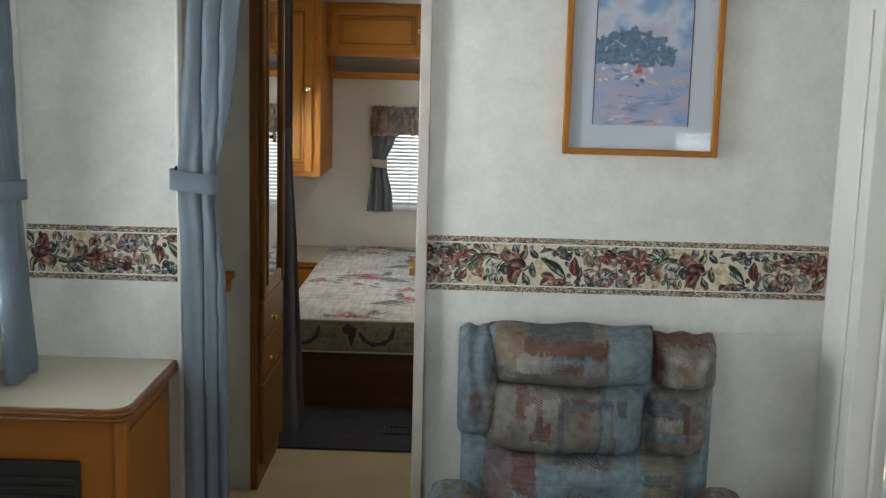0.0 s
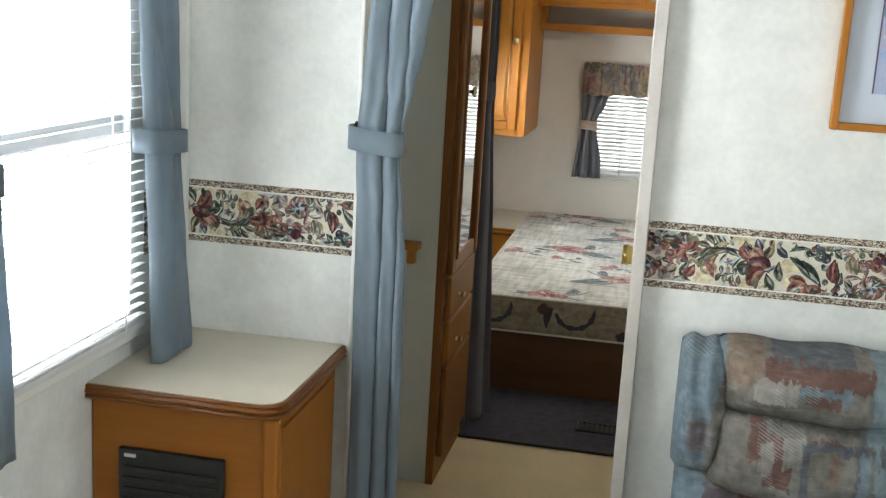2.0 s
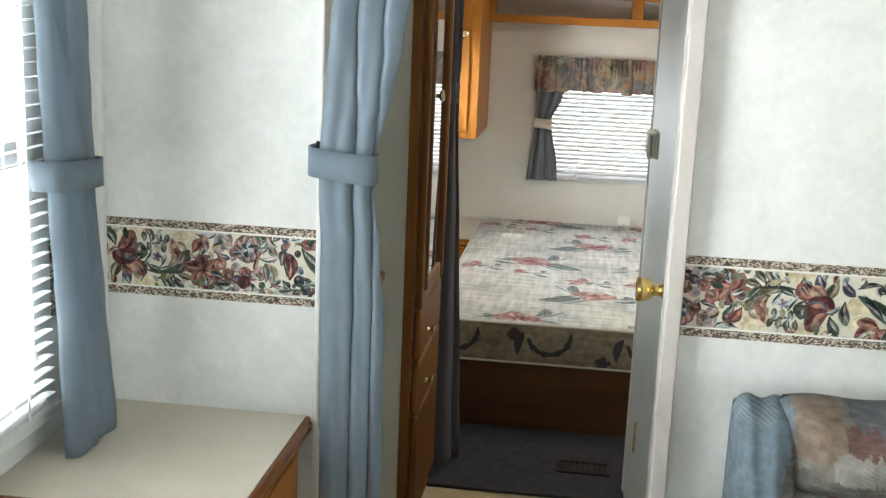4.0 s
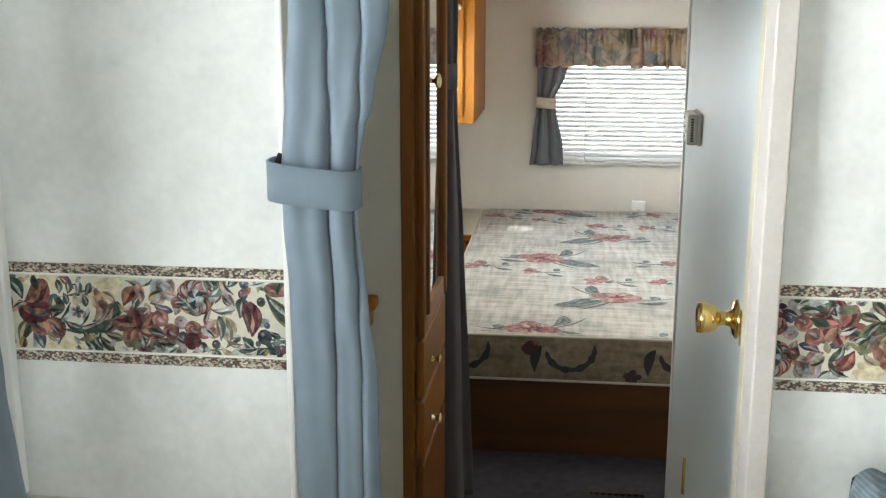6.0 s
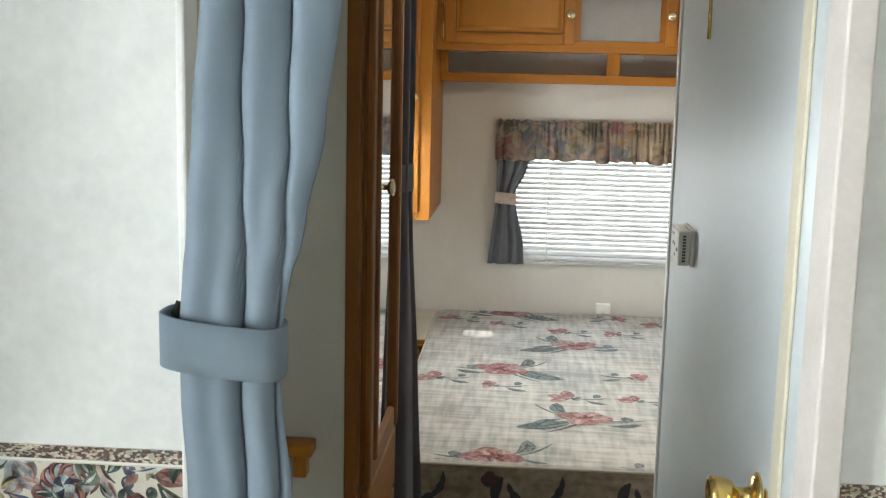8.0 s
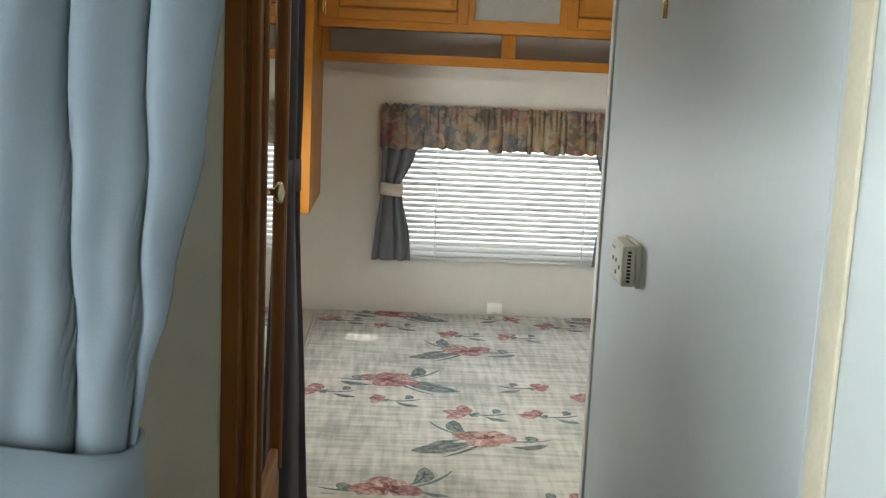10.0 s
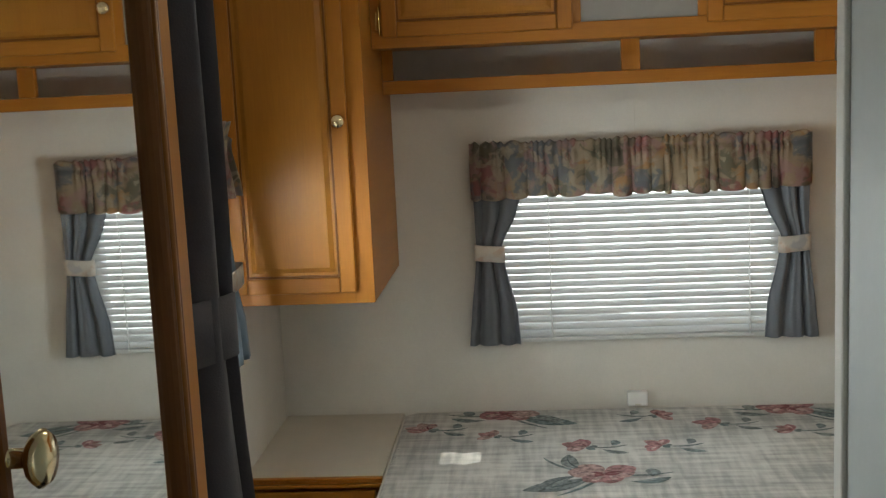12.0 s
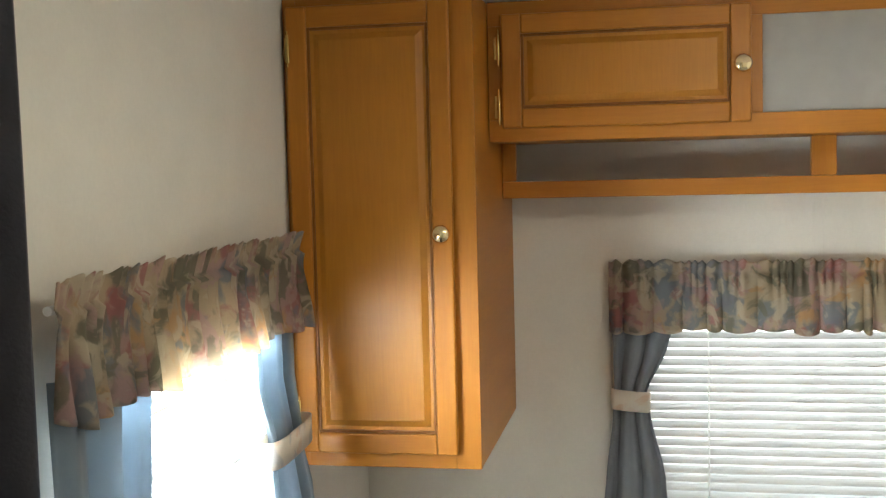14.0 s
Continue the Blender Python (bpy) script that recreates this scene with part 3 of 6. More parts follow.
solid("wall_partition_header", boxes((-0.868, -0.2295, YP, YP + 0.035, 1.80, ZC)), WALLPAPER, "off-white strip of wall above the passage", "wall", "structure")
solid("wall_corridor", boxes((-0.195, -0.155, 3.8622, 4.262, 0, ZC), (-0.195, -0.155, 3.148, 3.8622, 1.815, ZC), (-0.195, -0.155, YP + 0.046, 3.148, 0, ZC)), DOORPAINT, "pale blue-grey wall at the end of the passage", "wall", "structure")
solid("wall_bedroom_south", boxes((-0.155, 1.0, 4.222, 4.262, 0, ZC)), WALL_BED, "pale wall between bedroom and washroom", "wall", "structure")
solid("wall_east_bedroom", boxes((1.0, 1.05, YP + 0.045, YB + 0.05, 0, ZC)), WALL_BED, "pale grey bedroom side wall", "wall", "structure")
solid("wall_slide_end", boxes((XR + 0.08, XS, 2.52, 2.57, 0, ZC)), DOORPAINT, "pale end wall of the slide-out", "wall", "structure")
solid("wall_slide", side_wall_with_windows("w", XS, XS + 0.05, YREAR, 2.57, [WIN_S]), WALLPAPER, "off-white wall of the slide-out with an unseen added window", "wall", "structure")
solid("wall_south", boxes((XL, WIN_R[0], YREAR - 0.05, YREAR, 0, ZC), (WIN_R[1], XS, YREAR - 0.05, YREAR, 0, ZC), (WIN_R[0], WIN_R[1], YREAR - 0.05, YREAR, 0, WIN_R[2]), (WIN_R[0], WIN_R[1], YREAR - 0.05, YREAR, WIN_R[3], ZC)), WALLPAPER, "off-white end wall with a wide window", "wall", "structure")
solid("floor", boxes((XL - 0.05, XS + 0.05, YREAR - 0.05, 4.186, -0.05, 0)), VINYL, "beige mottled sheet vinyl floor", "floor", "structure")
solid("floor_bedroom", boxes((XL - 0.05, 1.05, 4.186, YB + 0.05, -0.05, 0.008)), CARPET, "dark blue short-pile bedroom carpet", "floor", "structure")
# centre of the ceiling hole, added to shape the sun patch
VX, VY = -0.5, 5.5
solid("ceiling", boxes((XL - 0.05, VX - 0.06, YREAR - 0.05, YB + 0.05, ZC, ZC + 0.05), (VX + 0.06, XS + 0.05, YREAR - 0.05, YB + 0.05, ZC, ZC + 0.05), (VX - 0.06, VX + 0.06, YREAR - 0.05, VY - 0.06, ZC, ZC + 0.05), (VX - 0.06, VX + 0.06, VY + 0.06, YB + 0.05, ZC, ZC + 0.05)), CEIL, "white panelled ceiling", "ceiling", "structure")
gb = bmesh.new()
box(gb, -400, 400, -400, 400, -0.75, -0.7)
solid("ground", gb, mat("pale gravel yard", (0.36, 0.34, 0.31), 0.95, spread=0.15, scale=0.8, fine=8), "pale gravel yard outside the windows", "ground", "structure")


def moulding(name, x0, x1, y0, y1, z0, z1, material=None, bevel=0.003):
    return solid(name, boxes((x0, x1, y0, y1, z0, z1), bevel=bevel), material or TRIM, "cream corner moulding", "moulding", "structure")


moulding("trim_corner_west", XL, XL + 0.022, YP - 0.02, YP, 0.73, ZC)
moulding("trim_opening", -0.229, -0.2, 2.826, YP + 0.0455, 0, ZC, mat("beige papered moulding", (0.52, 0.48, 0.44), 0.6, spread=0.08, scale=14))
moulding("trim_opening_inner", -0.2, -0.195, YP + 0.046, YP + 0.06, 0, ZC, DOORPAINT)
moulding("trim_door_stop", -0.2005, -0.1952, 3.083, 3.128, 0, ZC, TRIM_RAW, 0.002)
moulding("trim_opening_west", -0.872, -0.862, YP - 0.006, YP + 0.04, 0, ZC)
moulding("trim_wall_end", -0.2, -0.14, 4.2635, 4.292, 0, ZC)
moulding("trim_slide", XR - 0.01, XR + 0.05, 2.60, YP, 0, ZC)
moulding("trim_slide_edge", XR - 0.016, XR - 0.0102, 2.665, 2.70, 0, 1.70)
moulding("trim_slide_bead", XR + 0.05, XR + 0.08, 2.575, 2.60, 0, ZC)
moulding("trim_seam_bed", -0.18, -0.155, YB - 0.0012, YB, 0.42, 0.63, WALL_BED, 0.0005)
moulding("trim_seam_bed_upper", -0.18, -0.155, YB - 0.0012, YB, 1.24, 1.42, WALL_BED, 0.0005)


BORDER_INKS = [RED, GREEN, INK, TAN, PALE, MAROON, MIST, TAN_WASH, RUST, LEAF_SHADE]


# ---------------------------------------------------------------- printed motifs
STACK = [0]


def spot(bm, to3d, u, v, ang, length, width, layer, index, curl=0.0, n=7, blunt=1.0):
    """A leaf- or petal-shaped patch of print, pointed at both ends, curling along its length."""
    STACK[0] = (STACK[0] + 1) % 150
    layer = STACK[0]
    prev = None
    for i in range(n + 1):
        t = i / n
        w = width * math.sin(math.pi * min(max(t, 0.03), 0.985) ** (0.8 if blunt == 1 else 1.4)) ** blunt
        a = ang + curl * t
        cu, cv = u + length * t * math.cos(a), v + length * t * math.sin(a)
        pair = [bm.verts.new(to3d(cu - q * w * math.sin(a), cv + q * w * math.cos(a), layer)) for q in (1, -1)]
        if prev:
            bm.faces.new((prev[0], pair[0], pair[1], prev[1])).material_index = index
        prev = pair


def disc(bm, to3d, u, v, r, layer, index, n=8):
    STACK[0] = (STACK[0] + 1) % 150
    layer = STACK[0]
    f = bm.faces.new([bm.verts.new(to3d(u + r * math.cos(2 * math.pi * i / n), v + r * 1.1 * math.sin(2 * math.pi * i / n), layer)) for i in range(n)])
    f.material_index = index


def blossom(bm, to3d, rng, u, v, r, petals, index, layer, heart):
    """A painted flower: two rings of petals, each with lighter and darker brush strokes."""
    for ring, size, wide in ((0.0, 1.0, 0.40), (0.5, 0.68, 0.34)):
        for k in range(petals):
            a = 2 * math.pi * (k + ring) / petals + rng.uniform(-0.3, 0.3)
            l = r * size * rng.uniform(0.65, 1.1)
            w = r * size * wide * rng.uniform(0.75, 1.15)
            c = rng.uniform(-0.5, 0.5)
            spot(bm, to3d, u, v, a, l, w, 0, index if rng.random() < 0.75 else 5, c, blunt=0.6)
            spot(bm, to3d, u + 0.35 * l * math.cos(a + 0.25), v + 0.35 * l * math.sin(a + 0.25), a + 0.1, l * 0.5, w * 0.4, 0, rng.choice((0, 4, 3)), c, blunt=0.6)
            spot(bm, to3d, u + 0.1 * l * math.cos(a - 0.2), v + 0.1 * l * math.sin(a - 0.2), a - 0.15, l * 0.6, w * 0.3, 0, 5, c)
    for k in range(5):
        disc(bm, to3d, u + rng.uniform(-0.15, 0.15) * r, v + rng.uniform(-0.15, 0.15) * r, r * rng.uniform(0.06, 0.13), 0, heart if k % 2 else 3)


def border_print(to3d, length, shift, turned=False):
    """One length of floral border: painted roses, lilies, curling leaves and berries, repeating; v runs 0 to 0.148. turned: hung the other way up."""
    if turned:
        upright = to3d
        to3d = lambda u, v, l: upright(length - u, 0.148 - v, l)
    bm = bmesh.new()
    period = 0.478
    unit = 0.000345
    RD, GR, NV, TN, PL, MR = range(6)
    for rep in range(-math.ceil(shift / period) - 1, int(length / period) + 2):
        rng = random.Random(7)
        o = rep * period + shift

        def stroke(x, y, deg, l, w, color, curl=0.0, light=None, dark=None, blunt=0.75):
            """A brushed petal or leaf centred on (x, y): body, pale side, dark side."""
            a = radians(deg)
            m = a + curl / 2
            u, v = o + (x - 0.5 * l * math.cos(m)) * unit, (y - 0.5 * l * math.sin(m)) * unit
            w *= 1.22
            spot(bm, to3d, u, v, a, l * unit, w * unit, 0, color, curl, 9, blunt)
            if dark is not None:
                dark = 9 if (color, dark) == (GR, NV) else dark
                spot(bm, to3d, u, v, a - 0.13, l * unit * 0.95, w * unit * 0.38, 0, dark, curl, 9)
            if light is not None:
                spot(bm, to3d, u + 0.12 * l * unit * math.cos(a), v + 0.12 * l * unit * math.sin(a), a + 0.13, l * unit * 0.72, w * unit * 0.26, 0, light, curl, 9)

        def berry(x, y, r, color, light=4):
            disc(bm, to3d, o + x * unit, y * unit, r * unit, 0, color, 12)
            disc(bm, to3d, o + (x - 0.3 * r) * unit, (y + 0.35 * r) * unit, r * unit * 0.3, 0, light)

        # washes of tan and pale grey behind the flowers
        for x, y, l, w in ((230, 70, 170, 38), (150, 345, 150, 26), (430, 350, 110, 24), (390, 290, 90, 20), (1285, 200, 130, 44), (1270, 300, 130, 40)):
            for k in range(4):
                stroke(x + rng.uniform(-20, 20), y + rng.uniform(-12, 12), rng.uniform(-25, 25), l, w * 0.7, 7, rng.uniform(-0.4, 0.4), blunt=0.4)
        for x, y in ((580, 370), (700, 390), (960, 60), (1070, 200), (860, 300), (120, 395), (640, 60)):
            stroke(x, y, rng.uniform(-20, 20), 80, 16, 6, 0.3, blunt=0.5)
        # thin leaves and stalks filling the ground between the flowers
        for _ in range(62):
            stroke(rng.uniform(0, 1225), rng.uniform(70, 365), rng.uniform(0, 360), rng.uniform(55, 100), rng.uniform(9, 16), rng.choice((GR, GR, TN, 6, PL, GR, RD)), rng.uniform(-0.7, 0.7), rng.choice((None, PL, 6)), rng.choice((None, 9)))
        # the dark peony with its leaves
        stroke(30, 320, 100, 110, 24, GR, 0.3, PL, NV)
        stroke(45, 130, 80, 130, 26, GR, -0.3, TN, NV)
        stroke(35, 70, 70, 70, 16, TN, 0.2, None, MR)
        stroke(115, 95, 95, 100, 22, NV, 0.2, PL, None)
        stroke(190, 240, 60, 110, 36, GR, 0.3, PL, NV)
        stroke(115, 285, 15, 150, 44, RD, 0.5, 8, MR, 0.6)
        stroke(185, 155, -35, 110, 36, RD, -0.2, 8, MR, 0.6)
        stroke(120, 160, -70, 110, 42, 8, 0.3, TN, RD, 0.6)
        stroke(75, 215, -60, 130, 42, MR, 0.4, RD, None, 0.6)
        stroke(120, 215, -30, 100, 40, MR, 0.4, 8, NV, 0.6)
        # a sprig of paired leaves
        stroke(285, 300, 5, 180, 4, GR, 0.2)
        for k in range(4):
            stroke(215 + 42 * k, 328 - 3 * k, 75 - 10 * k, 62, 14, GR, 0.3, PL)
            stroke(240 + 42 * k, 278 - 3 * k, -60, 54, 13, TN if k % 2 else GR, -0.3, PL)
        for k in range(5):
            stroke(285 + 16 * math.cos(k * 1.26), 222 + 16 * math.sin(k * 1.26), k * 72, 30, 9, PL, 0, NV)
        berry(285, 222, 8, NV)
        # the large curled leaf in gold and green
        stroke(420, 185, 15, 185, 40, GR, 0.5, PL, NV, 0.65)
        stroke(395, 240, 25, 150, 27, 8, 1.0, TN, GR, 0.65)
        stroke(432, 292, 95, 80, 16, TN, 0.8, PL, GR)
        # dark leafy stem
        stroke(340, 150, -5, 240, 18, GR, 0.3, PL, NV)
        for x, y, d in ((265, 155, -40), (330, 105, -65), (360, 85, -75), (405, 85, -60), (440, 120, -30), (430, 165, 30)):
            stroke(x, y, d, 92, 17, GR, 0.2, PL, NV)
        # red bud and lily
        stroke(515, 300, 70, 105, 28, RD, -0.3, 8, MR)
        stroke(565, 310, 85, 90, 17, 8, 0.2, PL, RD)
        stroke(540, 228, -15, 110, 15, NV, 0.4, PL)
        for d, l in ((160, 120), (95, 100), (30, 110), (-25, 125), (-80, 140), (-130, 110)):
            a = radians(d)
            stroke(548 + 0.45 * l * math.cos(a), 160 + 0.42 * l * math.sin(a), d, l, 31, RD, 0.2, 8, MR, 0.65)
        for k in range(6):
            berry(520 + 11 * k, 185 - 4 * (k % 3), 3.5, TN)
        stroke(605, 80, -50, 110, 25, GR, 0.2, PL, NV)
        stroke(665, 100, -15, 90, 20, GR, 0.2, PL, NV)
        stroke(690, 60, 10, 70, 16, 6, 0.2, GR)
        # pale cluster and the full rose with a blue heart
        for x, y, d in ((630, 330, 40), (665, 345, 80), (640, 285, 10), (700, 300, 120), (690, 350, 95), (720, 260, 60)):
            stroke(x, y, d, 80, 22, PL, 0.5, 6, 8, 0.6)
        stroke(655, 245, -45, 90, 17, NV, 0.4, PL)
        for k in range(9):
            a = k * 0.698
            stroke(800 + 50 * math.cos(a), 300 + 50 * math.sin(a), math.degrees(a) + 80, 86, 25, RD if k % 2 else 8, 0.9, PL, MR, 0.6)
        for k in range(7):
            a = k * 0.9
            stroke(800 + 20 * math.cos(a), 298 + 24 * math.sin(a), math.degrees(a) + 70, 44, 13, NV if k % 2 else 6, 0.9, None, None, 0.6)
        for x, y, r, c in ((645, 205, 38, 8), (690, 150, 36, 8), (735, 190, 30, PL), (720, 275, 26, RD), (785, 165, 36, 8), (780, 110, 38, MR), (830, 150, 30, RD), (740, 130, 22, NV), (855, 190, 24, PL), (870, 150, 26, 8)):
            for k in range(5):
                stroke(x + 0.35 * r * math.cos(k * 1.26), y + 0.35 * r * math.sin(k * 1.26), k * 72, r * 1.35, r * 0.55, c if k % 2 else (RD if c == 8 else c), 0.6, PL, MR if k == 3 else None, 0.5)
        # berries on twigs, tulip-shaped leaves and ribbons
        stroke(850, 75, -20, 130, 3.5, GR, 0.3)
        for x, y, r, c in ((822, 85, 22, GR), (880, 100, 19, GR), (885, 55, 17, GR), (735, 75, 20, PL), (970, 130, 17, PL), (1020, 110, 21, GR)):
            berry(x, y, r, c)
        stroke(930, 165, 90, 120, 36, TN, 0.2, PL, GR, 0.6)
        stroke(905, 170, 80, 110, 16, GR, 0.2, PL)
        stroke(925, 65, -60, 80, 12, TN, 0.4, PL)
        stroke(950, 290, 60, 120, 15, PL, 0.9, 6, RD)
        stroke(920, 245, -20, 110, 16, PL, 0.5, 6, GR)
        for x, y, d in ((865, 370, 110), (912, 365, 75), (962, 375, 40), (890, 325, 20)):
            stroke(x, y, d, 76, 18, GR, 0.3, 6)
        stroke(1000, 260, 60, 90, 28, GR, 0.3, PL)
        stroke(1040, 215, 80, 150, 34, RD, 0.2, 8, MR, 0.65)
        stroke(1018, 220, 85, 130, 16, MR, 0.2, GR)
        for x, y, r, c in ((1010, 362, 20, NV), (1003, 320, 21, NV), (1078, 290, 19, GR), (1088, 140, 31, NV), (1126, 92, 27, NV), (1163, 88, 19, RD), (1140, 120, 16, GR), (1192, 118, 21, GR), (1060, 110, 12, GR), (1100, 190, 13, NV)):
            berry(x, y, r, c)
        stroke(1080, 365, -5, 130, 9, 6, 0.3, NV)
        stroke(1130, 150, -40, 60, 11, GR, 0.2, PL)
        stroke(1075, 80, 200, 60, 12, GR, 0.2, PL)
        # the long leaf under a red flower, closing the repeat
        stroke(1170, 240, -55, 220, 32, GR, 0.2, 6, NV, 0.65)
        stroke(1225, 205, -60, 190, 18, GR, 0.3, PL, NV)
        for d, l in ((150, 110), (110, 90), (60, 100), (15, 130), (-30, 120)):
            a = radians(d)
            stroke(1190 + 0.45 * l * math.cos(a), 320 + 0.4 * l * math.sin(a), d, l, 28, RD, 0.25, 8, MR, 0.65)
        stroke(1245, 90, -20, 130, 12, GR, 0.5, PL, NV)
        stroke(1250, 360, 20, 120, 14, 6, 0.3, GR)
        stroke(1365, 250, 80, 130, 24, GR, 0.3, PL, NV)
        stroke(1360, 120, 110, 110, 22, NV, 0.3, PL)
        # small fillers, brushed thinly
        for _ in range(70):
            stroke(rng.uniform(0, 1385), rng.choice((rng.uniform(52, 95), rng.uniform(330, 385))), rng.uniform(0, 180), rng.uniform(26, 48), rng.uniform(6, 11), rng.choice((GR, 6, 6, PL, TN)), rng.uniform(-0.6, 0.6))
    return bm


def clip_u(bm, axis, lo, hi):
    for value, sign in ((lo, -1), (hi, 1)):
        co = [0, 0, 0]
        no = [0, 0, 0]
        co[axis], no[axis] = value, sign
        bmesh.ops.bisect_plane(bm, geom=bm.verts[:] + bm.edges[:] + bm.faces[:], plane_co=co, plane_no=no, clear_outer=True)
    return bm


ZB0, ZB1 = 0.942, 1.09


def border(name, x0, x1, shift, turned=False):
    """A strip of wallpaper border on the partition."""
    root = thing(name, (x0, YP, ZB0), "cream wallpaper border printed with red roses and leaves", "wallpaper border", "wallpaper borders", "structure")
    part("paper", boxes((x0, x1, YP - 0.0012, YP, ZB0, ZB1)), BORDER_CREAM, root)
    for z in (ZB0, ZB1 - 0.015):
        part("speckled_band", boxes((x0, x1, YP - 0.0018, YP - 0.0012, z, z + 0.015)), BORDER_BAND, root)
        part("edge_line", boxes((x0, x1, YP - 0.0020, YP - 0.0012, z + (0.0152 if z == ZB0 else -0.0026), z + (0.0176 if z == ZB0 else -0.0002))), TRIM, root)
    bm = border_print(lambda u, v, l: (x0 + u, YP - 0.0016 - 0.00001 * l, ZB0 + min(max(v, 0.019), 0.129)), x1 - x0, shift, turned)
    clip_u(bm, 0, x0, x1)
    tagged(part("floral_print", bm, BORDER_INKS, root), kind="stuff")


border("wallpaper_border", XL + 0.022, -0.872, 0.0)
border("wallpaper_border", -0.1996, XR - 0.012, (XR - 0.012 + 0.1996 - 0.275) % 0.478, True)
root = thing("wallpaper_border", (XL, 2.66, ZB0), "cream wallpaper border continuing round the corner", "wallpaper border", "wallpaper borders", "structure")
part("paper", boxes((XL, XL + 0.0012, 2.66, YP - 0.02, ZB0, ZB1)), BORDER_CREAM, root)
for z in (ZB0, ZB1 - 0.015):
    part("speckled_band", boxes((XL + 0.0012, XL + 0.0018, 2.66, YP - 0.02, z, z + 0.015)), BORDER_BAND, root)
bm = border_print(lambda u, v, l: (XL + 0.0016 + 0.00001 * l, 2.66 + u, ZB0 + min(max(v, 0.019), 0.129)), 0.17, 0.17)
clip_u(bm, 1, 2.66, YP - 0.02)
tagged(part("floral_print", bm, BORDER_INKS, root), kind="stuff")


# ---------------------------------------------------------------- windows, blinds and curtains
def window(name, axis, at, inward, a0, a1, z0, z1, bar, label):
    """A window in a wall: frame, meeting bar and panes. axis: the wall's run; at: the wall's inner face; inward: +1 or -1."""
    root = thing(name, (at, a0, z0) if axis == "y" else (a0, at, z0), label, "window", "", "structure")

    def put(n, u0, u1, d0, d1, v0, v1, material, bevel=0.002):
        lo, hi = sorted((at - inward * d0, at - inward * d1))
        spec = (lo, hi, u0, u1, v0, v1) if axis == "y" else (u0, u1, lo, hi, v0, v1)
        return part(n, boxes(spec, bevel=bevel), material, root)

    w = 0.028
    put("window_frame", a0, a0 + w, -0.006, 0.045, z0, z1, ALU)
    put("window_frame", a1 - w, a1, -0.006, 0.045, z0, z1, ALU)
    put("window_frame", a0 + w, a1 - w, -0.006, 0.045, z0, z0 + w, ALU)
    put("window_frame", a0 + w, a1 - w, -0.006, 0.045, z1 - w, z1, ALU)
    if bar:
        put("meeting_bar", a0 + w, a1 - w, 0.008, 0.042, bar - 0.019, bar + 0.019, ALU_GREY)
    for lo, hi in ((z0 + w, (bar or z1) - w / 2), ((bar or z0) + w / 2, z1 - w)) if bar else ((z0 + w, z1 - w),):
        g = put("pane", a0 + w, a1 - w, 0.026, 0.030, lo, hi, GLASS, 0)
        g.visible_shadow = False
    return root


window("window_1", "y", XL, 1, *WIN_L, 1.243, "two-part white-framed window over the cabinet")
window("window_2", "y", XL, 1, *WIN_B, 1.033, "small two-part bedroom window beside the nightstand")
window("window_3", "x", YB, -1, *WIN_K, 0, "wide bedroom window over the bed")
window("window_4", "x", YREAR, 1, *WIN_R, 0, "small end window of the living room")
# the next two windows are unseen, added for the fill lamps
window("added_window_6", "y", XL, 1, *WIN_W, 0, "unseen living room window added for fill light")
window("added_window_5", "y", XS, 1, *WIN_S, 0, "unseen slide-out window added for fill light")


def blind(axis, at, inward, a0, a1, z0, z1, pitch, tilt, label, cords):
    """A slatted blind: head rail, curved slats, bottom rail and ladder cords."""
    root = thing("venetian_blind", (at, a0, z0) if axis == "y" else (a0, at, z0), label, "blind", "venetian blinds")
    d = 0.024

    def spec(u0, u1, e0, e1, v0, v1):
        lo, hi = sorted((at + inward * e0, at + inward * e1))
        return (lo, hi, u0, u1, v0, v1) if axis == "y" else (u0, u1, lo, hi, v0, v1)

    part("head_rail", boxes(spec(a0, a1, d - 0.013, d + 0.013, z1 - 0.025, z1), bevel=0.003), SLAT, root)
    part("bottom_rail", boxes(spec(a0, a1, d - 0.011, d + 0.011, z0, z0 + 0.014), bevel=0.003), SLAT, root)
    bm = bmesh.new()
    rows = []
    half, sag, thick = 0.0122, 0.0022, 0.0007
    for side in (1, -1):
        for i in range(5):
            t = (i / 4 * 2 - 1) * side
            h = sag * (1 - t * t) + (thick if side == 1 else 0)
            p = (t * half * math.cos(tilt) - h * math.sin(tilt), t * half * math.sin(tilt) + h * math.cos(tilt))
            rows.append([bm.verts.new((inward * p[0], u, p[1]) if axis == "y" else (u, inward * p[0], p[1])) for u in (0, a1 - a0)])
    for i in range(len(rows)):
        a, b = rows[i], rows[(i + 1) % len(rows)]
        bm.faces.new((a[0], a[1], b[1], b[0]))
    for e in (0, 1):
        bm.faces.new([r[e] for r in rows])
    first = finish("slat", bm, SLAT)
    base = Vector(root.location)
    z = z0 + 0.026
    done = False
    while z < z1 - 0.03:
        ob = first if not done else new("slat", first.data)
        done = True
        ob.parent = root
        here = Vector(scaled((at + inward * d, a0, z) if axis == "y" else (a0, at + inward * d, z)))
        ob.location = here - base
        z += pitch
    for c in cords:
        u = a0 + (a1 - a0) * c
        for e in (d - 0.014, d + 0.014):
            lo = at + inward * e
            bm = bmesh.new()
            tube(bm, [(lo, u, z0 + 0.01), (lo, u, z1 - 0.02)] if axis == "y" else [(u, lo, z0 + 0.01), (u, lo, z1 - 0.02)], 0.002, 6)
            part("ladder_cord", bm, CORD, root)
    return root


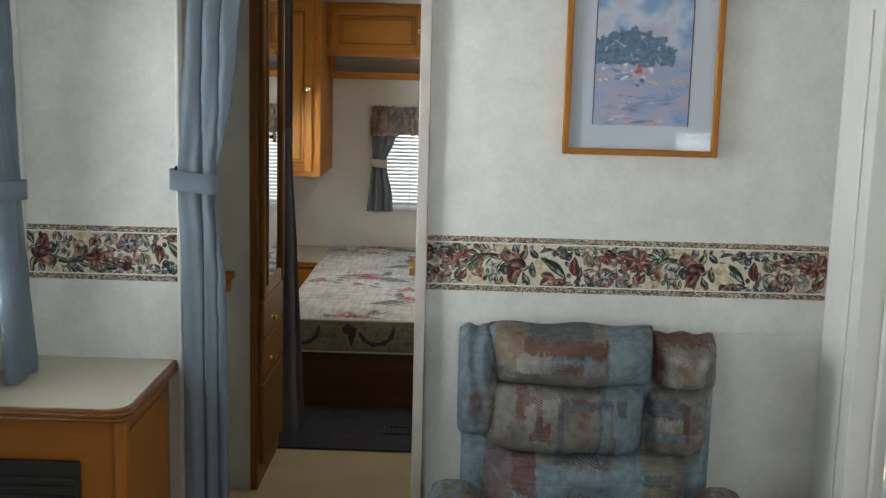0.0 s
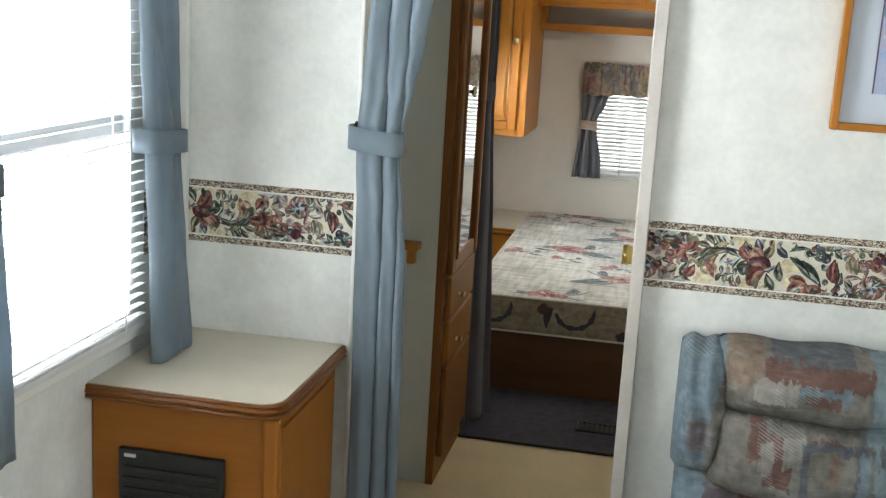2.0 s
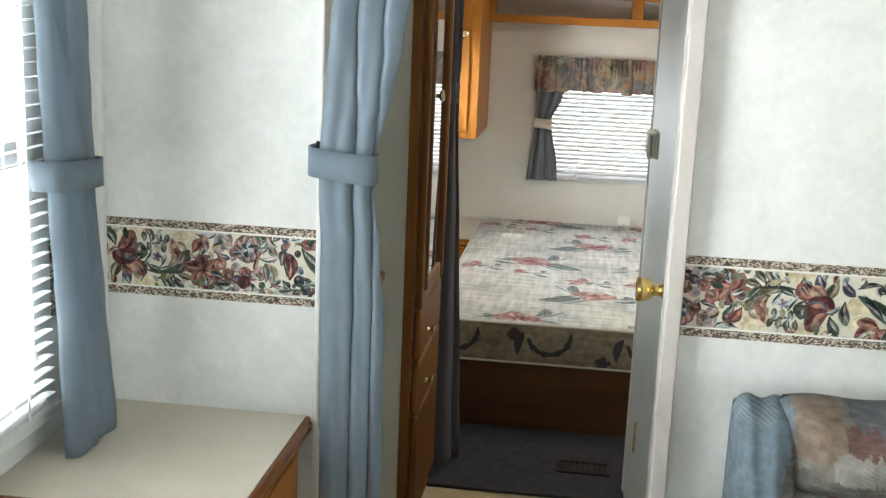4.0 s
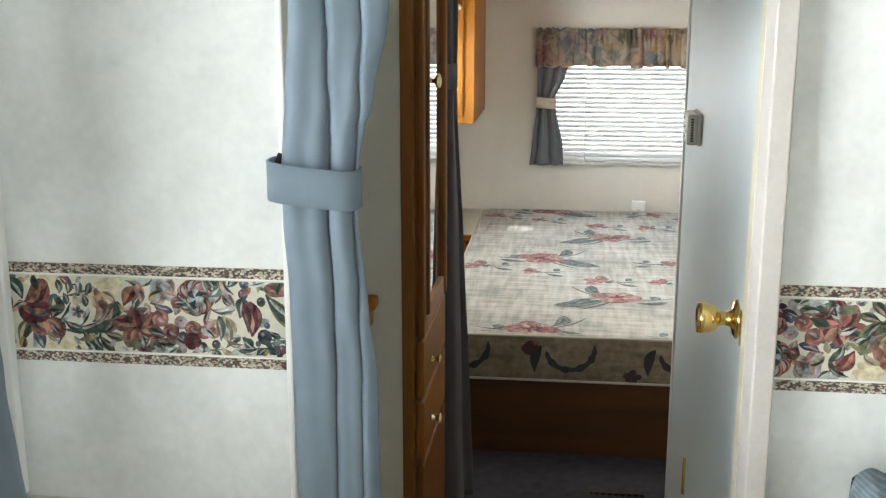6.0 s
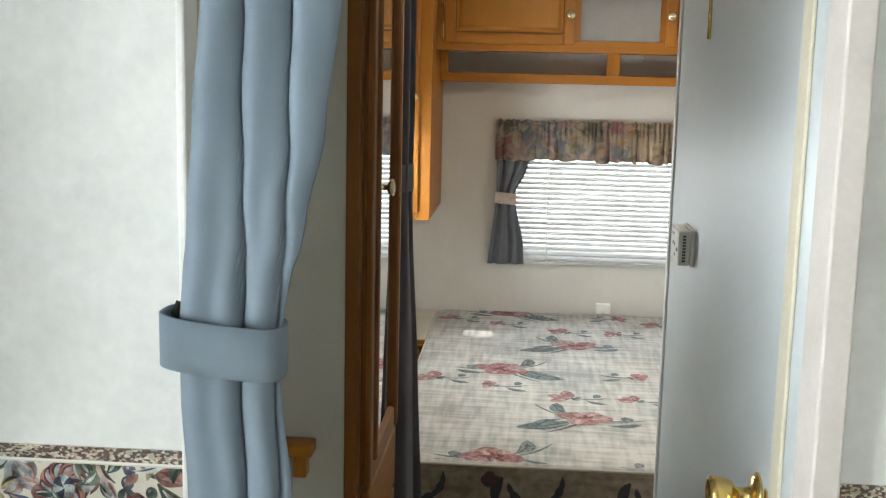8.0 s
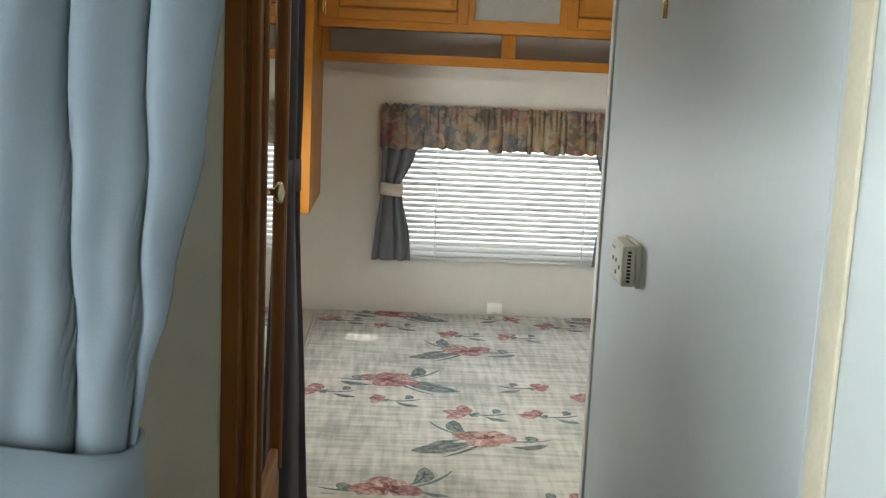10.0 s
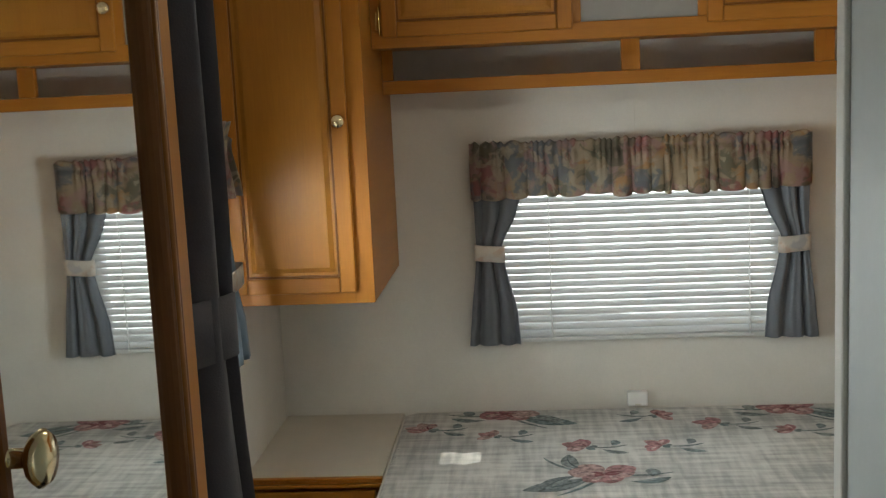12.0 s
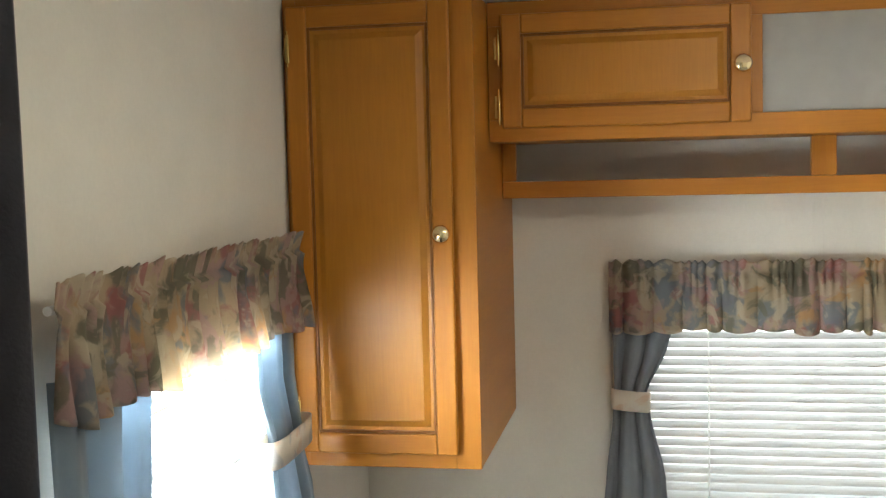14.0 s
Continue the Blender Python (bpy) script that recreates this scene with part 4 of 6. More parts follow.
blind("y", XL, 1, 1.80, 2.60, 0.80, 1.73, 0.0225, radians(9), "white slatted blind, slats open, in the living room window", (0.12, 0.88))
blind("y", XL, 1, 5.225, 5.945, 0.73, 1.30, 0.0225, radians(9), "white slatted blind, slats open, in the side window", (0.12, 0.88))
blind("x", YB, -1, -0.60, 0.305, 0.632, 1.235, 0.0222, radians(-41), "white slatted blind, slats nearly closed, over the bed", (0.19, 0.865))
blind("x", YREAR, 1, 1.365, 1.725, 0.59, 1.13, 0.0236, radians(30), "white slatted blind in the end window", (0.15, 0.85))


def cloth(origin, along, out, rows, folds, amp, seed=0, columns=90, waves=0.0):
    """Gathered cloth: rows of (z, from, to) along a wall's run; the folds deepen and merge on the way down."""
    rng = random.Random(seed)
    ph = [rng.uniform(0, 6.28) for _ in range(6)]
    bm = bmesh.new()
    o, a, n = Vector(origin), Vector(along), Vector(out)
    zs = []
    rows = [r if len(r) == 4 else (*r, 0.0) for r in rows]
    for (za, fa, ta, oa), (zb, fb, tb, ob) in zip(rows, rows[1:]):
        steps = max(2, int(abs(za - zb) / 0.02))
        for i in range(steps):
            t = i / steps
            s = t * 0.6 + 0.4 * t * t * (3 - 2 * t)
            zs.append((za + (zb - za) * t, fa + (fb - fa) * s, ta + (tb - ta) * s, oa + (ob - oa) * t))
    zs.append(rows[-1])
    grid = []
    for z, f, t, lean in zs:
        line = []
        for i in range(columns + 1):
            u = i / columns
            w = u + 0.035 * math.sin(2 * math.pi * u * 1.5 + ph[0] + z * 2.0)
            crest = 0.5 + 0.5 * math.sin(2 * math.pi * folds * w + ph[1] + 0.35 * math.sin(z * 4 + ph[2]))
            d = amp * ((1 - 2 * (1 - crest) ** 3) * 0.8 + 0.16 * math.sin(2 * math.pi * folds * 1.7 * w + ph[3] + 0.5 * math.sin(3 * z + ph[4])))
            zz = z + (waves * math.sin(2 * math.pi * u * folds * 0.5 + ph[5]) if waves and z == zs[-1][0] else 0)
            p = o + a * (f + (t - f) * u) + n * (d + lean)
            line.append(bm.verts.new((p.x, p.y, zz)))
        grid.append(line)
    for r0, r1 in zip(grid, grid[1:]):
        for i in range(columns):
            f = bm.faces.new((r0[i], r0[i + 1], r1[i + 1], r1[i]))
            f.smooth = True
    return bm


def pleated(origin, along, out, rows, amp, columns=110, seed=0):
    """Lined cloth hanging in a few broad flat pleats. Rows of (z, from, to, creases, lean): the creases wander on the way down."""
    rng = random.Random(seed)
    ph = [rng.uniform(0, 6.28) for _ in range(5)]
    o, a, n = Vector(origin), Vector(along), Vector(out)
    bm = bmesh.new()
    grid = []
    for k, ((za, fa, ta, ca, la), (zb, fb, tb, cb, lb)) in enumerate(zip(rows, rows[1:])):
        steps = max(2, int(abs(za - zb) / 0.018))
        for i in range(steps + (1 if k == len(rows) - 2 else 0)):
            t = i / steps
            e = t * t * (3 - 2 * t)
            z, f, to, lean = za + (zb - za) * t, fa + (fb - fa) * e, ta + (tb - ta) * e, la + (lb - la) * t
            cuts = [0.0] + [p + (q - p) * t for p, q in zip(ca, cb)] + [1.0]
            line = []
            for c in range(columns + 1):
                u = c / columns
                j = max(m for m in range(len(cuts) - 1) if cuts[m] <= u + 1e-6)
                w = (u - cuts[j]) * (to - f)
                v = (cuts[j + 1] - u) * (to - f)
                d = amp * (1 - 0.97 * math.exp(-w / 0.0035)) * (1 - 0.55 * math.exp(-v / 0.007)) * (0.78 + 2.2 * min(w, 0.1)) * (1.0 - 0.1 * j)
                d += 0.0022 * math.sin(2 * math.pi * u * 3.1 + ph[0] + 2.5 * z) + 0.0012 * math.sin(17 * u + 31 * z + ph[1]) * math.sin(23 * z + ph[2])
                p = o + a * (f + (to - f) * u) + n * (d + lean)
                line.append(bm.verts.new((p.x, p.y, z)))
            grid.append(line)
    for r0, r1 in zip(grid, grid[1:]):
        for i in range(columns):
            bm.faces.new((r0[i], r0[i + 1], r1[i + 1], r1[i])).smooth = True
    return bm


def band(origin, along, out, f, t, z0, z1, depth, droop=0.0):
    """A tie-back: a flat strap wrapped round the gathers."""
    bm = bmesh.new()
    o, a, n = Vector(origin), Vector(along), Vector(out)
    ring = []
    steps = 28
    mid, half = (f + t) / 2, (t - f) / 2
    for i in range(steps):
        an = 2 * math.pi * i / steps
        cu = math.copysign(abs(math.cos(an)) ** 0.6, math.cos(an))
        cd = math.copysign(abs(math.sin(an)) ** 0.6, math.sin(an))
        p = o + a * (mid + half * cu) + n * (depth * cd)
        sl = droop * cu
        ring.append((p, sl))
    lo = [bm.verts.new((p.x, p.y, z0 + s)) for p, s in ring]
    hi = [bm.verts.new((p.x, p.y, z1 + s)) for p, s in ring]
    for i in range(steps):
        j = (i + 1) % steps
        fc = bm.faces.new((lo[i], lo[j], hi[j], hi[i]))
        fc.smooth = True
    return bm


def curtain(label, origin, along, out, rows, folds, amp, tie, material, tie_material, seed, base, group="curtains"):
    """A tied-back curtain; folds 0: broad flat pleats, with creases given in the rows."""
    root = thing("curtain", base, label, "curtain", group)
    bm = cloth(origin, along, out, rows, folds, amp, seed) if folds else pleated(origin, along, out, rows, amp, seed=seed)
    thicken(part("panel", bm, material, root), 0.003)
    if tie:
        f, t, z0, z1, depth, droop, *lean = tie
        at = Vector(origin) + Vector(out) * (lean[0] if lean else 0.0)
        thicken(part("tie_back", band(at, along, out, f, t, z0, z1, depth, droop), tie_material, root), 0.004)
    return root


# the long curtain beside the passage
pc = curtain("slate blue cloth curtain tied back beside the passage", (-0.86, YP - 0.045, 0), (1, 0, 0), (0, -1, 0),
             [(1.83, 0.045, 0.185, (0.28, 0.62), 0), (1.56, 0.028, 0.162, (0.31, 0.65), 0), (1.44, 0.018, 0.148, (0.38, 0.73), 0), (1.34, 0.011, 0.128, (0.50, 0.84), 0), (1.28, 0.006, 0.112, (0.60, 0.92), 0), (1.235, 0.002, 0.104, (0.64, 0.95), 0), (1.18, 0.003, 0.104, (0.61, 0.93), 0),
              (1.06, 0.009, 0.116, (0.57, 0.88), 0), (0.95, 0.010, 0.128, (0.52, 0.82), 0), (0.6, 0.014, 0.132, (0.47, 0.78), 0), (0.03, 0.016, 0.138, (0.45, 0.75), 0)], 0, 0.03, (-0.014, 0.106, 1.196, 1.248, 0.036, -0.006), BLUE, BLUE, 4, (-0.8, YP - 0.045, 0.0))
bm = bmesh.new()
tube(bm, [(-0.866, YP, 1.232), (-0.866, YP - 0.02, 1.234), (-0.866, YP - 0.034, 1.246), (-0.862, YP - 0.03, 1.258)], 0.005)
part("hook", bm, DARK, pc, "dark curtain hook")
bm = bmesh.new()
tube(bm, [(-0.88, YP - 0.03, 1.838), (-0.24, YP - 0.03, 1.838)], 0.006)
solid("curtain_track", bm, ALU, "white track under the ceiling across the passage", "curtain track")

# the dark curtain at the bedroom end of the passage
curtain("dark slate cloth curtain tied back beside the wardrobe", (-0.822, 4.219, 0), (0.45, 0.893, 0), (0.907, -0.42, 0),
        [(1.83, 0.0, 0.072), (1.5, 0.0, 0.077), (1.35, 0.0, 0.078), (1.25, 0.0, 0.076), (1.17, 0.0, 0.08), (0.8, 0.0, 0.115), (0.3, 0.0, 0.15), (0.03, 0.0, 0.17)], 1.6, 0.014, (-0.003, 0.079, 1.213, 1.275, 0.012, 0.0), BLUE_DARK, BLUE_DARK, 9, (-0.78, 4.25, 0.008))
bm = bmesh.new()
tube(bm, [(-0.815, 4.24, 1.838), (-0.2, 4.24, 1.838)], 0.006)
solid("curtain_track", bm, ALU, "white track under the ceiling at the bedroom end", "curtain track")

# living room window
o, al, ou = (XL + 0.052, 0, 0), (0, 1, 0), (1, 0, 0)
living_blind = bpy.data.objects["venetian_blind"]
part("pull_cord", tube(bmesh.new(), [(XL + 0.042, 2.515, 1.70), (XL + 0.043, 2.515, 1.3), (XL + 0.042, 2.516, 0.93)], 0.0016, 6), CORD, living_blind)
part("tassel", lathe(bmesh.new(), (XL + 0.042, 2.516, 0.935), (0, 0, -1), [(0, 0.002), (0.006, 0.005), (0.022, 0.0075), (0.026, 0.003)], 12), WHITE_PLASTIC, living_blind, "white cord tassel")
curtain("slate blue cloth curtain, tied back, over the cabinet", o, al, ou, [(1.73, 2.515, 2.67, (0.04,), 0), (1.55, 2.53, 2.685, (0.12,), 0), (1.40, 2.54, 2.695, (0.38,), 0), (1.29, 2.548, 2.70, (0.64,), 0.002), (1.225, 2.55, 2.70, (0.74,), 0.005), (1.15, 2.55, 2.695, (0.66,), 0.008), (0.98, 2.555, 2.71, (0.56,), 0.014), (0.728, 2.555, 2.735, (0.48,), 0.02)], 0, 0.026, (2.535, 2.706, 1.183, 1.232, 0.036, -0.006, 0.008), BLUE, BLUE, 12, (XL + 0.05, 2.6, 0.728))
curtain("slate blue cloth curtain, tied back, by the window", o, al, ou, [(1.73, 1.885, 2.04, (0.5,), 0), (1.5, 1.88, 2.03, (0.5,), 0), (1.3, 1.86, 2.02, (0.42,), 0), (1.225, 1.84, 2.005, (0.35,), 0.005), (1.15, 1.85, 2.005, (0.4,), 0.008), (0.9, 1.86, 2.015, (0.45,), 0.012), (0.728, 1.86, 2.015, (0.5,), 0.015)], 0, 0.026, (1.835, 2.008, 1.183, 1.232, 0.034, 0.003, 0.008), BLUE, BLUE, 15, (XL + 0.05, 1.9, 0.728))
root = thing("valance", (XL + 0.06, 2.3, 1.69), "slate blue window valance with gold piping", "valance", "valances")
thicken(part("cloth", cloth((XL + 0.065, 0, 0), al, ou, [(1.83, 1.74, 2.655), (1.70, 1.74, 2.655)], 9, 0.006, 3, 120, 0.012), BLUE, root), 0.004)
part("pelmet_board", boxes((XL + 0.001, XL + 0.08, 1.75, 2.645, 1.815, 1.835)), TRIM, root)
bm = bmesh.new()
tube(bm, [(XL + 0.072, 1.74 + 0.915 * i / 40, 1.70 + 0.012 * math.sin(2 * math.pi * (i / 40) * 4.5 + 1)) for i in range(41)], 0.004)
part("piping", bm, mat("gold piping", (0.5, 0.38, 0.17), 0.6), root, "gold piping")


def gathered(origin, along, out, a0, a1, ztop, rod, zbot, seed, pleats=15, depth=0.046):
    """A short valance drawn up on a rod: a ruffled heading, a pinched line at the rod, loose uneven pleats below."""
    rng2 = random.Random(seed)
    o, a, n = Vector(origin), Vector(along), Vector(out)
    cuts = [0.0]
    while cuts[-1] < 1:
        cuts.append(cuts[-1] + rng2.uniform(0.5, 2.4) / pleats)
    cuts = [c / cuts[-1] for c in cuts]
    deep = [rng2.uniform(0.45, 1.0) for _ in cuts]
    lean = [rng2.uniform(-0.25, 0.25) for _ in cuts]
    bm = bmesh.new()
    grid = []
    count = 460
    levels = 22
    for j in range(levels + 1):
        v = j / levels
        z = ztop + (zbot - ztop) * v
        down = max(0.0, (rod - z) / (rod - zbot))
        line = []
        for i in range(count + 1):
            u = i / count
            k = max(q for q in range(len(cuts)) if cuts[q] <= u + 1e-9)
            k = min(k, len(cuts) - 2)
            w = (u - cuts[k]) / (cuts[k + 1] - cuts[k])
            w = min(max(w + lean[k] * down * w * (1 - w), 0), 1)
            hump = max(0.0, math.sin(math.pi * w)) ** 0.55
            fine = math.sin(u * pleats * 11 + 3 * math.sin(u * 29) + 2 * math.sin(u * 61 + 1)) * 0.5 + 0.5
            if z > rod:
                up = (z - rod) / (ztop - rod)
                d = 0.004 + 0.008 * up * hump + 0.010 * fine * (0.3 + up * deep[k])
                zz = z + 0.010 * up * (hump * deep[k] - 0.5) + 0.007 * up * fine
            else:
                pinch = math.exp(-5.5 * down)
                d = 0.003 + 0.017 * fine * pinch + depth * deep[k] * hump * (0.12 + 0.88 * down ** 0.7) + 0.003 * down * math.sin(u * 70 + 5 * down + 3 * math.sin(u * 23))
                zz = z - 0.018 * down * down * (deep[k] - 0.65) - 0.006 * down * hump
            p = o + a * (a0 + (a1 - a0) * u) + n * d
            line.append(bm.verts.new((p.x, p.y, zz)))
        grid.append(line)
    for r0, r1 in zip(grid, grid[1:]):
        for i in range(count):
            bm.faces.new((r0[i], r0[i + 1], r1[i + 1], r1[i])).smooth = True
    return bm


def bedroom_set(axis, at, inward, a0, a1, ztop, zval, zbot, tie_z, label_side, seed, squeeze, out_lean):
    """A gathered floral valance with short tied-back curtains."""
    al = (0, 1, 0) if axis == "y" else (1, 0, 0)
    ou = (inward, 0, 0) if axis == "y" else (0, inward, 0)

    def org(d):
        return (at + inward * d, 0, 0) if axis == "y" else (0, at + inward * d, 0)

    def spot3(u, z):
        return (at + inward * 0.05, u, z) if axis == "y" else (u, at + inward * 0.05, z)

    root = thing("valance", spot3((a0 + a1) / 2, zval), "gathered faded floral valance over the " + label_side, "valance", "valances")
    thicken(part("cloth", gathered(org(0.052), al, ou, a0, a1, ztop + 0.004, ztop - 0.03, zval, seed, (a1 - a0) * 23, 0.038), VALANCE, root), 0.002)
    tub = bmesh.new()
    tube(tub, [spot3(a0, ztop - 0.028), spot3(a1, ztop - 0.028)], 0.006)
    part("rod", tub, ALU, root, "white curtain rod")
    w = squeeze
    held = 0.55 if axis == "x" else 0.86
    for k, (e, s) in enumerate(((a0, 1), (a1, -1))):
        def r(z, i, j, lean=0.0):
            f, t = e + s * i, e + s * j
            return (z, min(f, t), max(f, t), lean * out_lean)
        c = thing("curtain", spot3(e + s * 0.06, zbot), "short slate blue curtain tied back with a pale band, " + label_side, "curtain", "short curtains")
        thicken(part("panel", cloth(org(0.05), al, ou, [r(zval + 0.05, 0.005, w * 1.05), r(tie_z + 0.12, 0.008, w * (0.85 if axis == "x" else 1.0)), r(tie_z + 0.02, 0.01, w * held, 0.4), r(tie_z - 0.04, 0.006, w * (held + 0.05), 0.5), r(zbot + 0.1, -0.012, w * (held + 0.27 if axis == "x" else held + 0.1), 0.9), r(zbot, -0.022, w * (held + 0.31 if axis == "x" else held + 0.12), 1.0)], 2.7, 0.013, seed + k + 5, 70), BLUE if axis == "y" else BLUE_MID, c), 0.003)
        thicken(part("tie_back", band(org(0.05 + 0.45 * out_lean), al, ou, min(e + s * 0.004, e + s * w * (held + 0.05)), max(e + s * 0.004, e + s * w * (held + 0.05)), tie_z - 0.026, tie_z + 0.024, 0.024, -0.004 * s), TIE, c, "pale floral band"), 0.004)


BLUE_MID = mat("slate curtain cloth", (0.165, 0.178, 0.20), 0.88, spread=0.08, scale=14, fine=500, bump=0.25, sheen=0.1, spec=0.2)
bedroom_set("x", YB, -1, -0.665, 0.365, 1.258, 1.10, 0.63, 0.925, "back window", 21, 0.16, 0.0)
bedroom_set("y", XL, 1, 5.10, 6.015, 1.376, 1.212, 0.785, 1.0, "side window", 31, 0.25, 0.025)


# ---------------------------------------------------------------- joinery
def panel_door(parent, x0, x1, y, z0, z1, inset, knob, hinges, axis_mat=None):
    """A raised-panel cabinet door facing -y, its back at y, with a knob and hinges."""
    th = 0.019
    d = part("door", boxes((x0 + 0.004, x1 - 0.004, y - 0.006, y, z0 + 0.004, z1 - 0.004)), OAK_PANEL, parent)
    parts("stile", [(x0, x0 + inset, y - th, y - 0.0062, z0, z1), (x1 - inset, x1, y - th, y - 0.0062, z0, z1)], OAK_Z, d, 0.004)
    parts("rail", [(x0 + inset, x1 - inset, y - th + 0.0004, y - 0.0062, z, z + inset) for z in (z0, z1 - inset)], OAK_X, d, 0.004)
    bm = bmesh.new()
    a, b, c, e = x0 + inset, x1 - inset, z0 + inset, z1 - inset
    g = 0.013
    outer = [bm.verts.new(p) for p in ((a, y - 0.008, c), (b, y - 0.008, c), (b, y - 0.008, e), (a, y - 0.008, e))]
    groove = [bm.verts.new(p) for p in ((a + g, y - 0.007, c + g), (b - g, y - 0.007, c + g), (b - g, y - 0.007, e - g), (a + g, y - 0.007, e - g))]
    field = [bm.verts.new(p) for p in ((a + 2 * g, y - 0.014, c + 2 * g), (b - 2 * g, y - 0.014, c + 2 * g), (b - 2 * g, y - 0.014, e - 2 * g), (a + 2 * g, y - 0.014, e - 2 * g))]
    for p, q in ((outer, groove), (groove, field)):
        for i in range(4):
            bm.faces.new((p[i], p[(i + 1) % 4], q[(i + 1) % 4], q[i]))
    bm.faces.new(field)
    part("raised_panel", bm, OAK_PANEL, d)
    # the bead round the panel, in darkened oak that paints its shadow line
    parts("bead", [(a, a + 0.006, y - 0.0135, y - 0.009, c, e), (b - 0.006, b, y - 0.0135, y - 0.009, c, e), (a + 0.006, b - 0.006, y - 0.0135, y - 0.009, c, c + 0.006), (a + 0.006, b - 0.006, y - 0.0135, y - 0.009, e - 0.006, e)], OAK_SHADED, d, 0.0015)
    if knob:
        bm = bmesh.new()
        lathe(bm, (knob[0], y - th, knob[1]), (0, -1, 0), [(0, 0.011), (0.003, 0.011), (0.006, 0.006), (0.014, 0.006), (0.018, 0.0155), (0.023, 0.0185), (0.028, 0.015), (0.03, 0.006), (0.031, 0.0005)])
        part("knob", bm, GILT, d, "brass-coloured knob")
    for hx, hz in hinges:
        bm = boxes((hx - 0.011, hx - 0.002, y - 0.003, y - 0.0005, hz - 0.024, hz + 0.024))
        lathe(bm, (hx, y - th + 0.002, hz - 0.04), (0, 0, 1), [(0, 0.0006), (0.006, 0.0028), (0.010, 0.0018), (0.013, 0.0042), (0.067, 0.0042), (0.070, 0.0018), (0.074, 0.0028), (0.08, 0.0006)], 10)
        part("hinge", bm, BRASS, d, "slim brass hinge with pointed finials")
    return d


# tall wall cabinets on both sides of the bed
Y0 = 6.136


def tall_cabinet(wall, free, hinge, label):
    """A tall cabinet from the side wall (x = wall) to its free side (x = free)."""
    q = 1 if free > wall else -1

    def span(a, b):
        return tuple(sorted((a, b)))

    tc = thing("wall_cabinet", ((wall + free) / 2, 6.43, 0.886), label, "cabinet", "tall wall cabinets")
    part("body", boxes((*span(wall + q * 0.002, free), Y0 + 0.019, YB - 0.002, 0.886, ZC - 0.002), bevel=0.002), OAK_Y, tc)
    parts("face_frame", [(*span(wall + q * 0.002, wall + q * 0.03), Y0, Y0 + 0.0185, 0.886, ZC - 0.002), (*span(free - q * 0.051, free + q * 0.0005), Y0, Y0 + 0.0185, 0.886, ZC - 0.002)], OAK_Z, tc, 0.001)
    parts("face_frame", [(*span(wall + q * 0.03, free - q * 0.051), Y0 + 0.0004, Y0 + 0.0185, 0.886, 0.93), (*span(wall + q * 0.03, free - q * 0.051), Y0 + 0.0004, Y0 + 0.0185, 1.825, ZC - 0.002)], OAK_X, tc, 0.001)
    panel_door(tc, *span(wall + q * 0.013, free - q * 0.045), Y0, 0.918, 1.836, 0.043, (free - q * 0.066, 1.372), [(hinge, 1.752), (hinge, 1.0)])
    return tc


tall_cabinet(XL, -0.905, -1.283, "tall honey oak wall cabinet with a raised-panel door")
tall_cabinet(1.0, 0.6225, 0.994, "tall honey oak wall cabinet seen in the mirror")

# overhead cabinets and shelf over the bed
oc = thing("overhead_cabinet", (-0.15, 6.53, 1.42), "honey oak overhead cabinet with an open shelf below", "cabinet")
YO = 6.33
part("body", boxes((-0.903, 0.62, YO + 0.02, YB - 0.002, 1.558, ZC - 0.002)), OAK_X, oc)
parts("face_frame", [(-0.903, 0.62, YO, YO + 0.0195, 1.556, 1.602), (-0.903, 0.62, YO, YO + 0.0195, 1.803, ZC - 0.002)], OAK_X, oc, 0.0015)
parts("face_frame", [(-0.903, -0.868, YO + 0.0004, YO + 0.0195, 1.602, 1.803), (-0.372, -0.33, YO + 0.0004, YO + 0.0195, 1.602, 1.803), (-0.018, 0.02, YO + 0.0004, YO + 0.0195, 1.602, 1.803), (0.55, 0.62, YO + 0.0004, YO + 0.0195, 1.602, 1.803)], OAK_Z, oc, 0.0015)
part("grey_panel", boxes((-0.334, -0.014, YO + 0.008, YO + 0.016, 1.59, 1.806)), mat("grey speaker cloth", (0.38, 0.36, 0.34), 0.85, spread=0.05, scale=20, fine=600, bump=0.2), oc, "grey cloth-covered centre panel")
panel_door(oc, -0.872, -0.354, YO, 1.584, 1.826, 0.042, (-0.372, 1.702), [(-0.878, 1.756), (-0.878, 1.63)])
panel_door(oc, 0.004, 0.52, YO, 1.584, 1.826, 0.042, (0.022, 1.702), [(0.526, 1.756), (0.526, 1.63)])
part("shelf", boxes((-0.903, 0.62, 6.545, YB - 0.002, 1.429, 1.442)), OAK_X, oc)
part("rail", boxes((-0.903, 0.62, 6.525, 6.544, 1.427, 1.466), bevel=0.002), OAK_X, oc)
for x in (-0.903, -0.208, 0.34):
    part("post", boxes((x, x + (0.032 if x < -0.5 else 0.054), 6.527, 6.55, 1.4665, 1.5555), bevel=0.002), OAK_Z, oc)
part("underside_board", boxes((-0.903, 0.62, YO + 0.02, YB - 0.003, 1.5555, 1.5578)), OAK_X, oc)

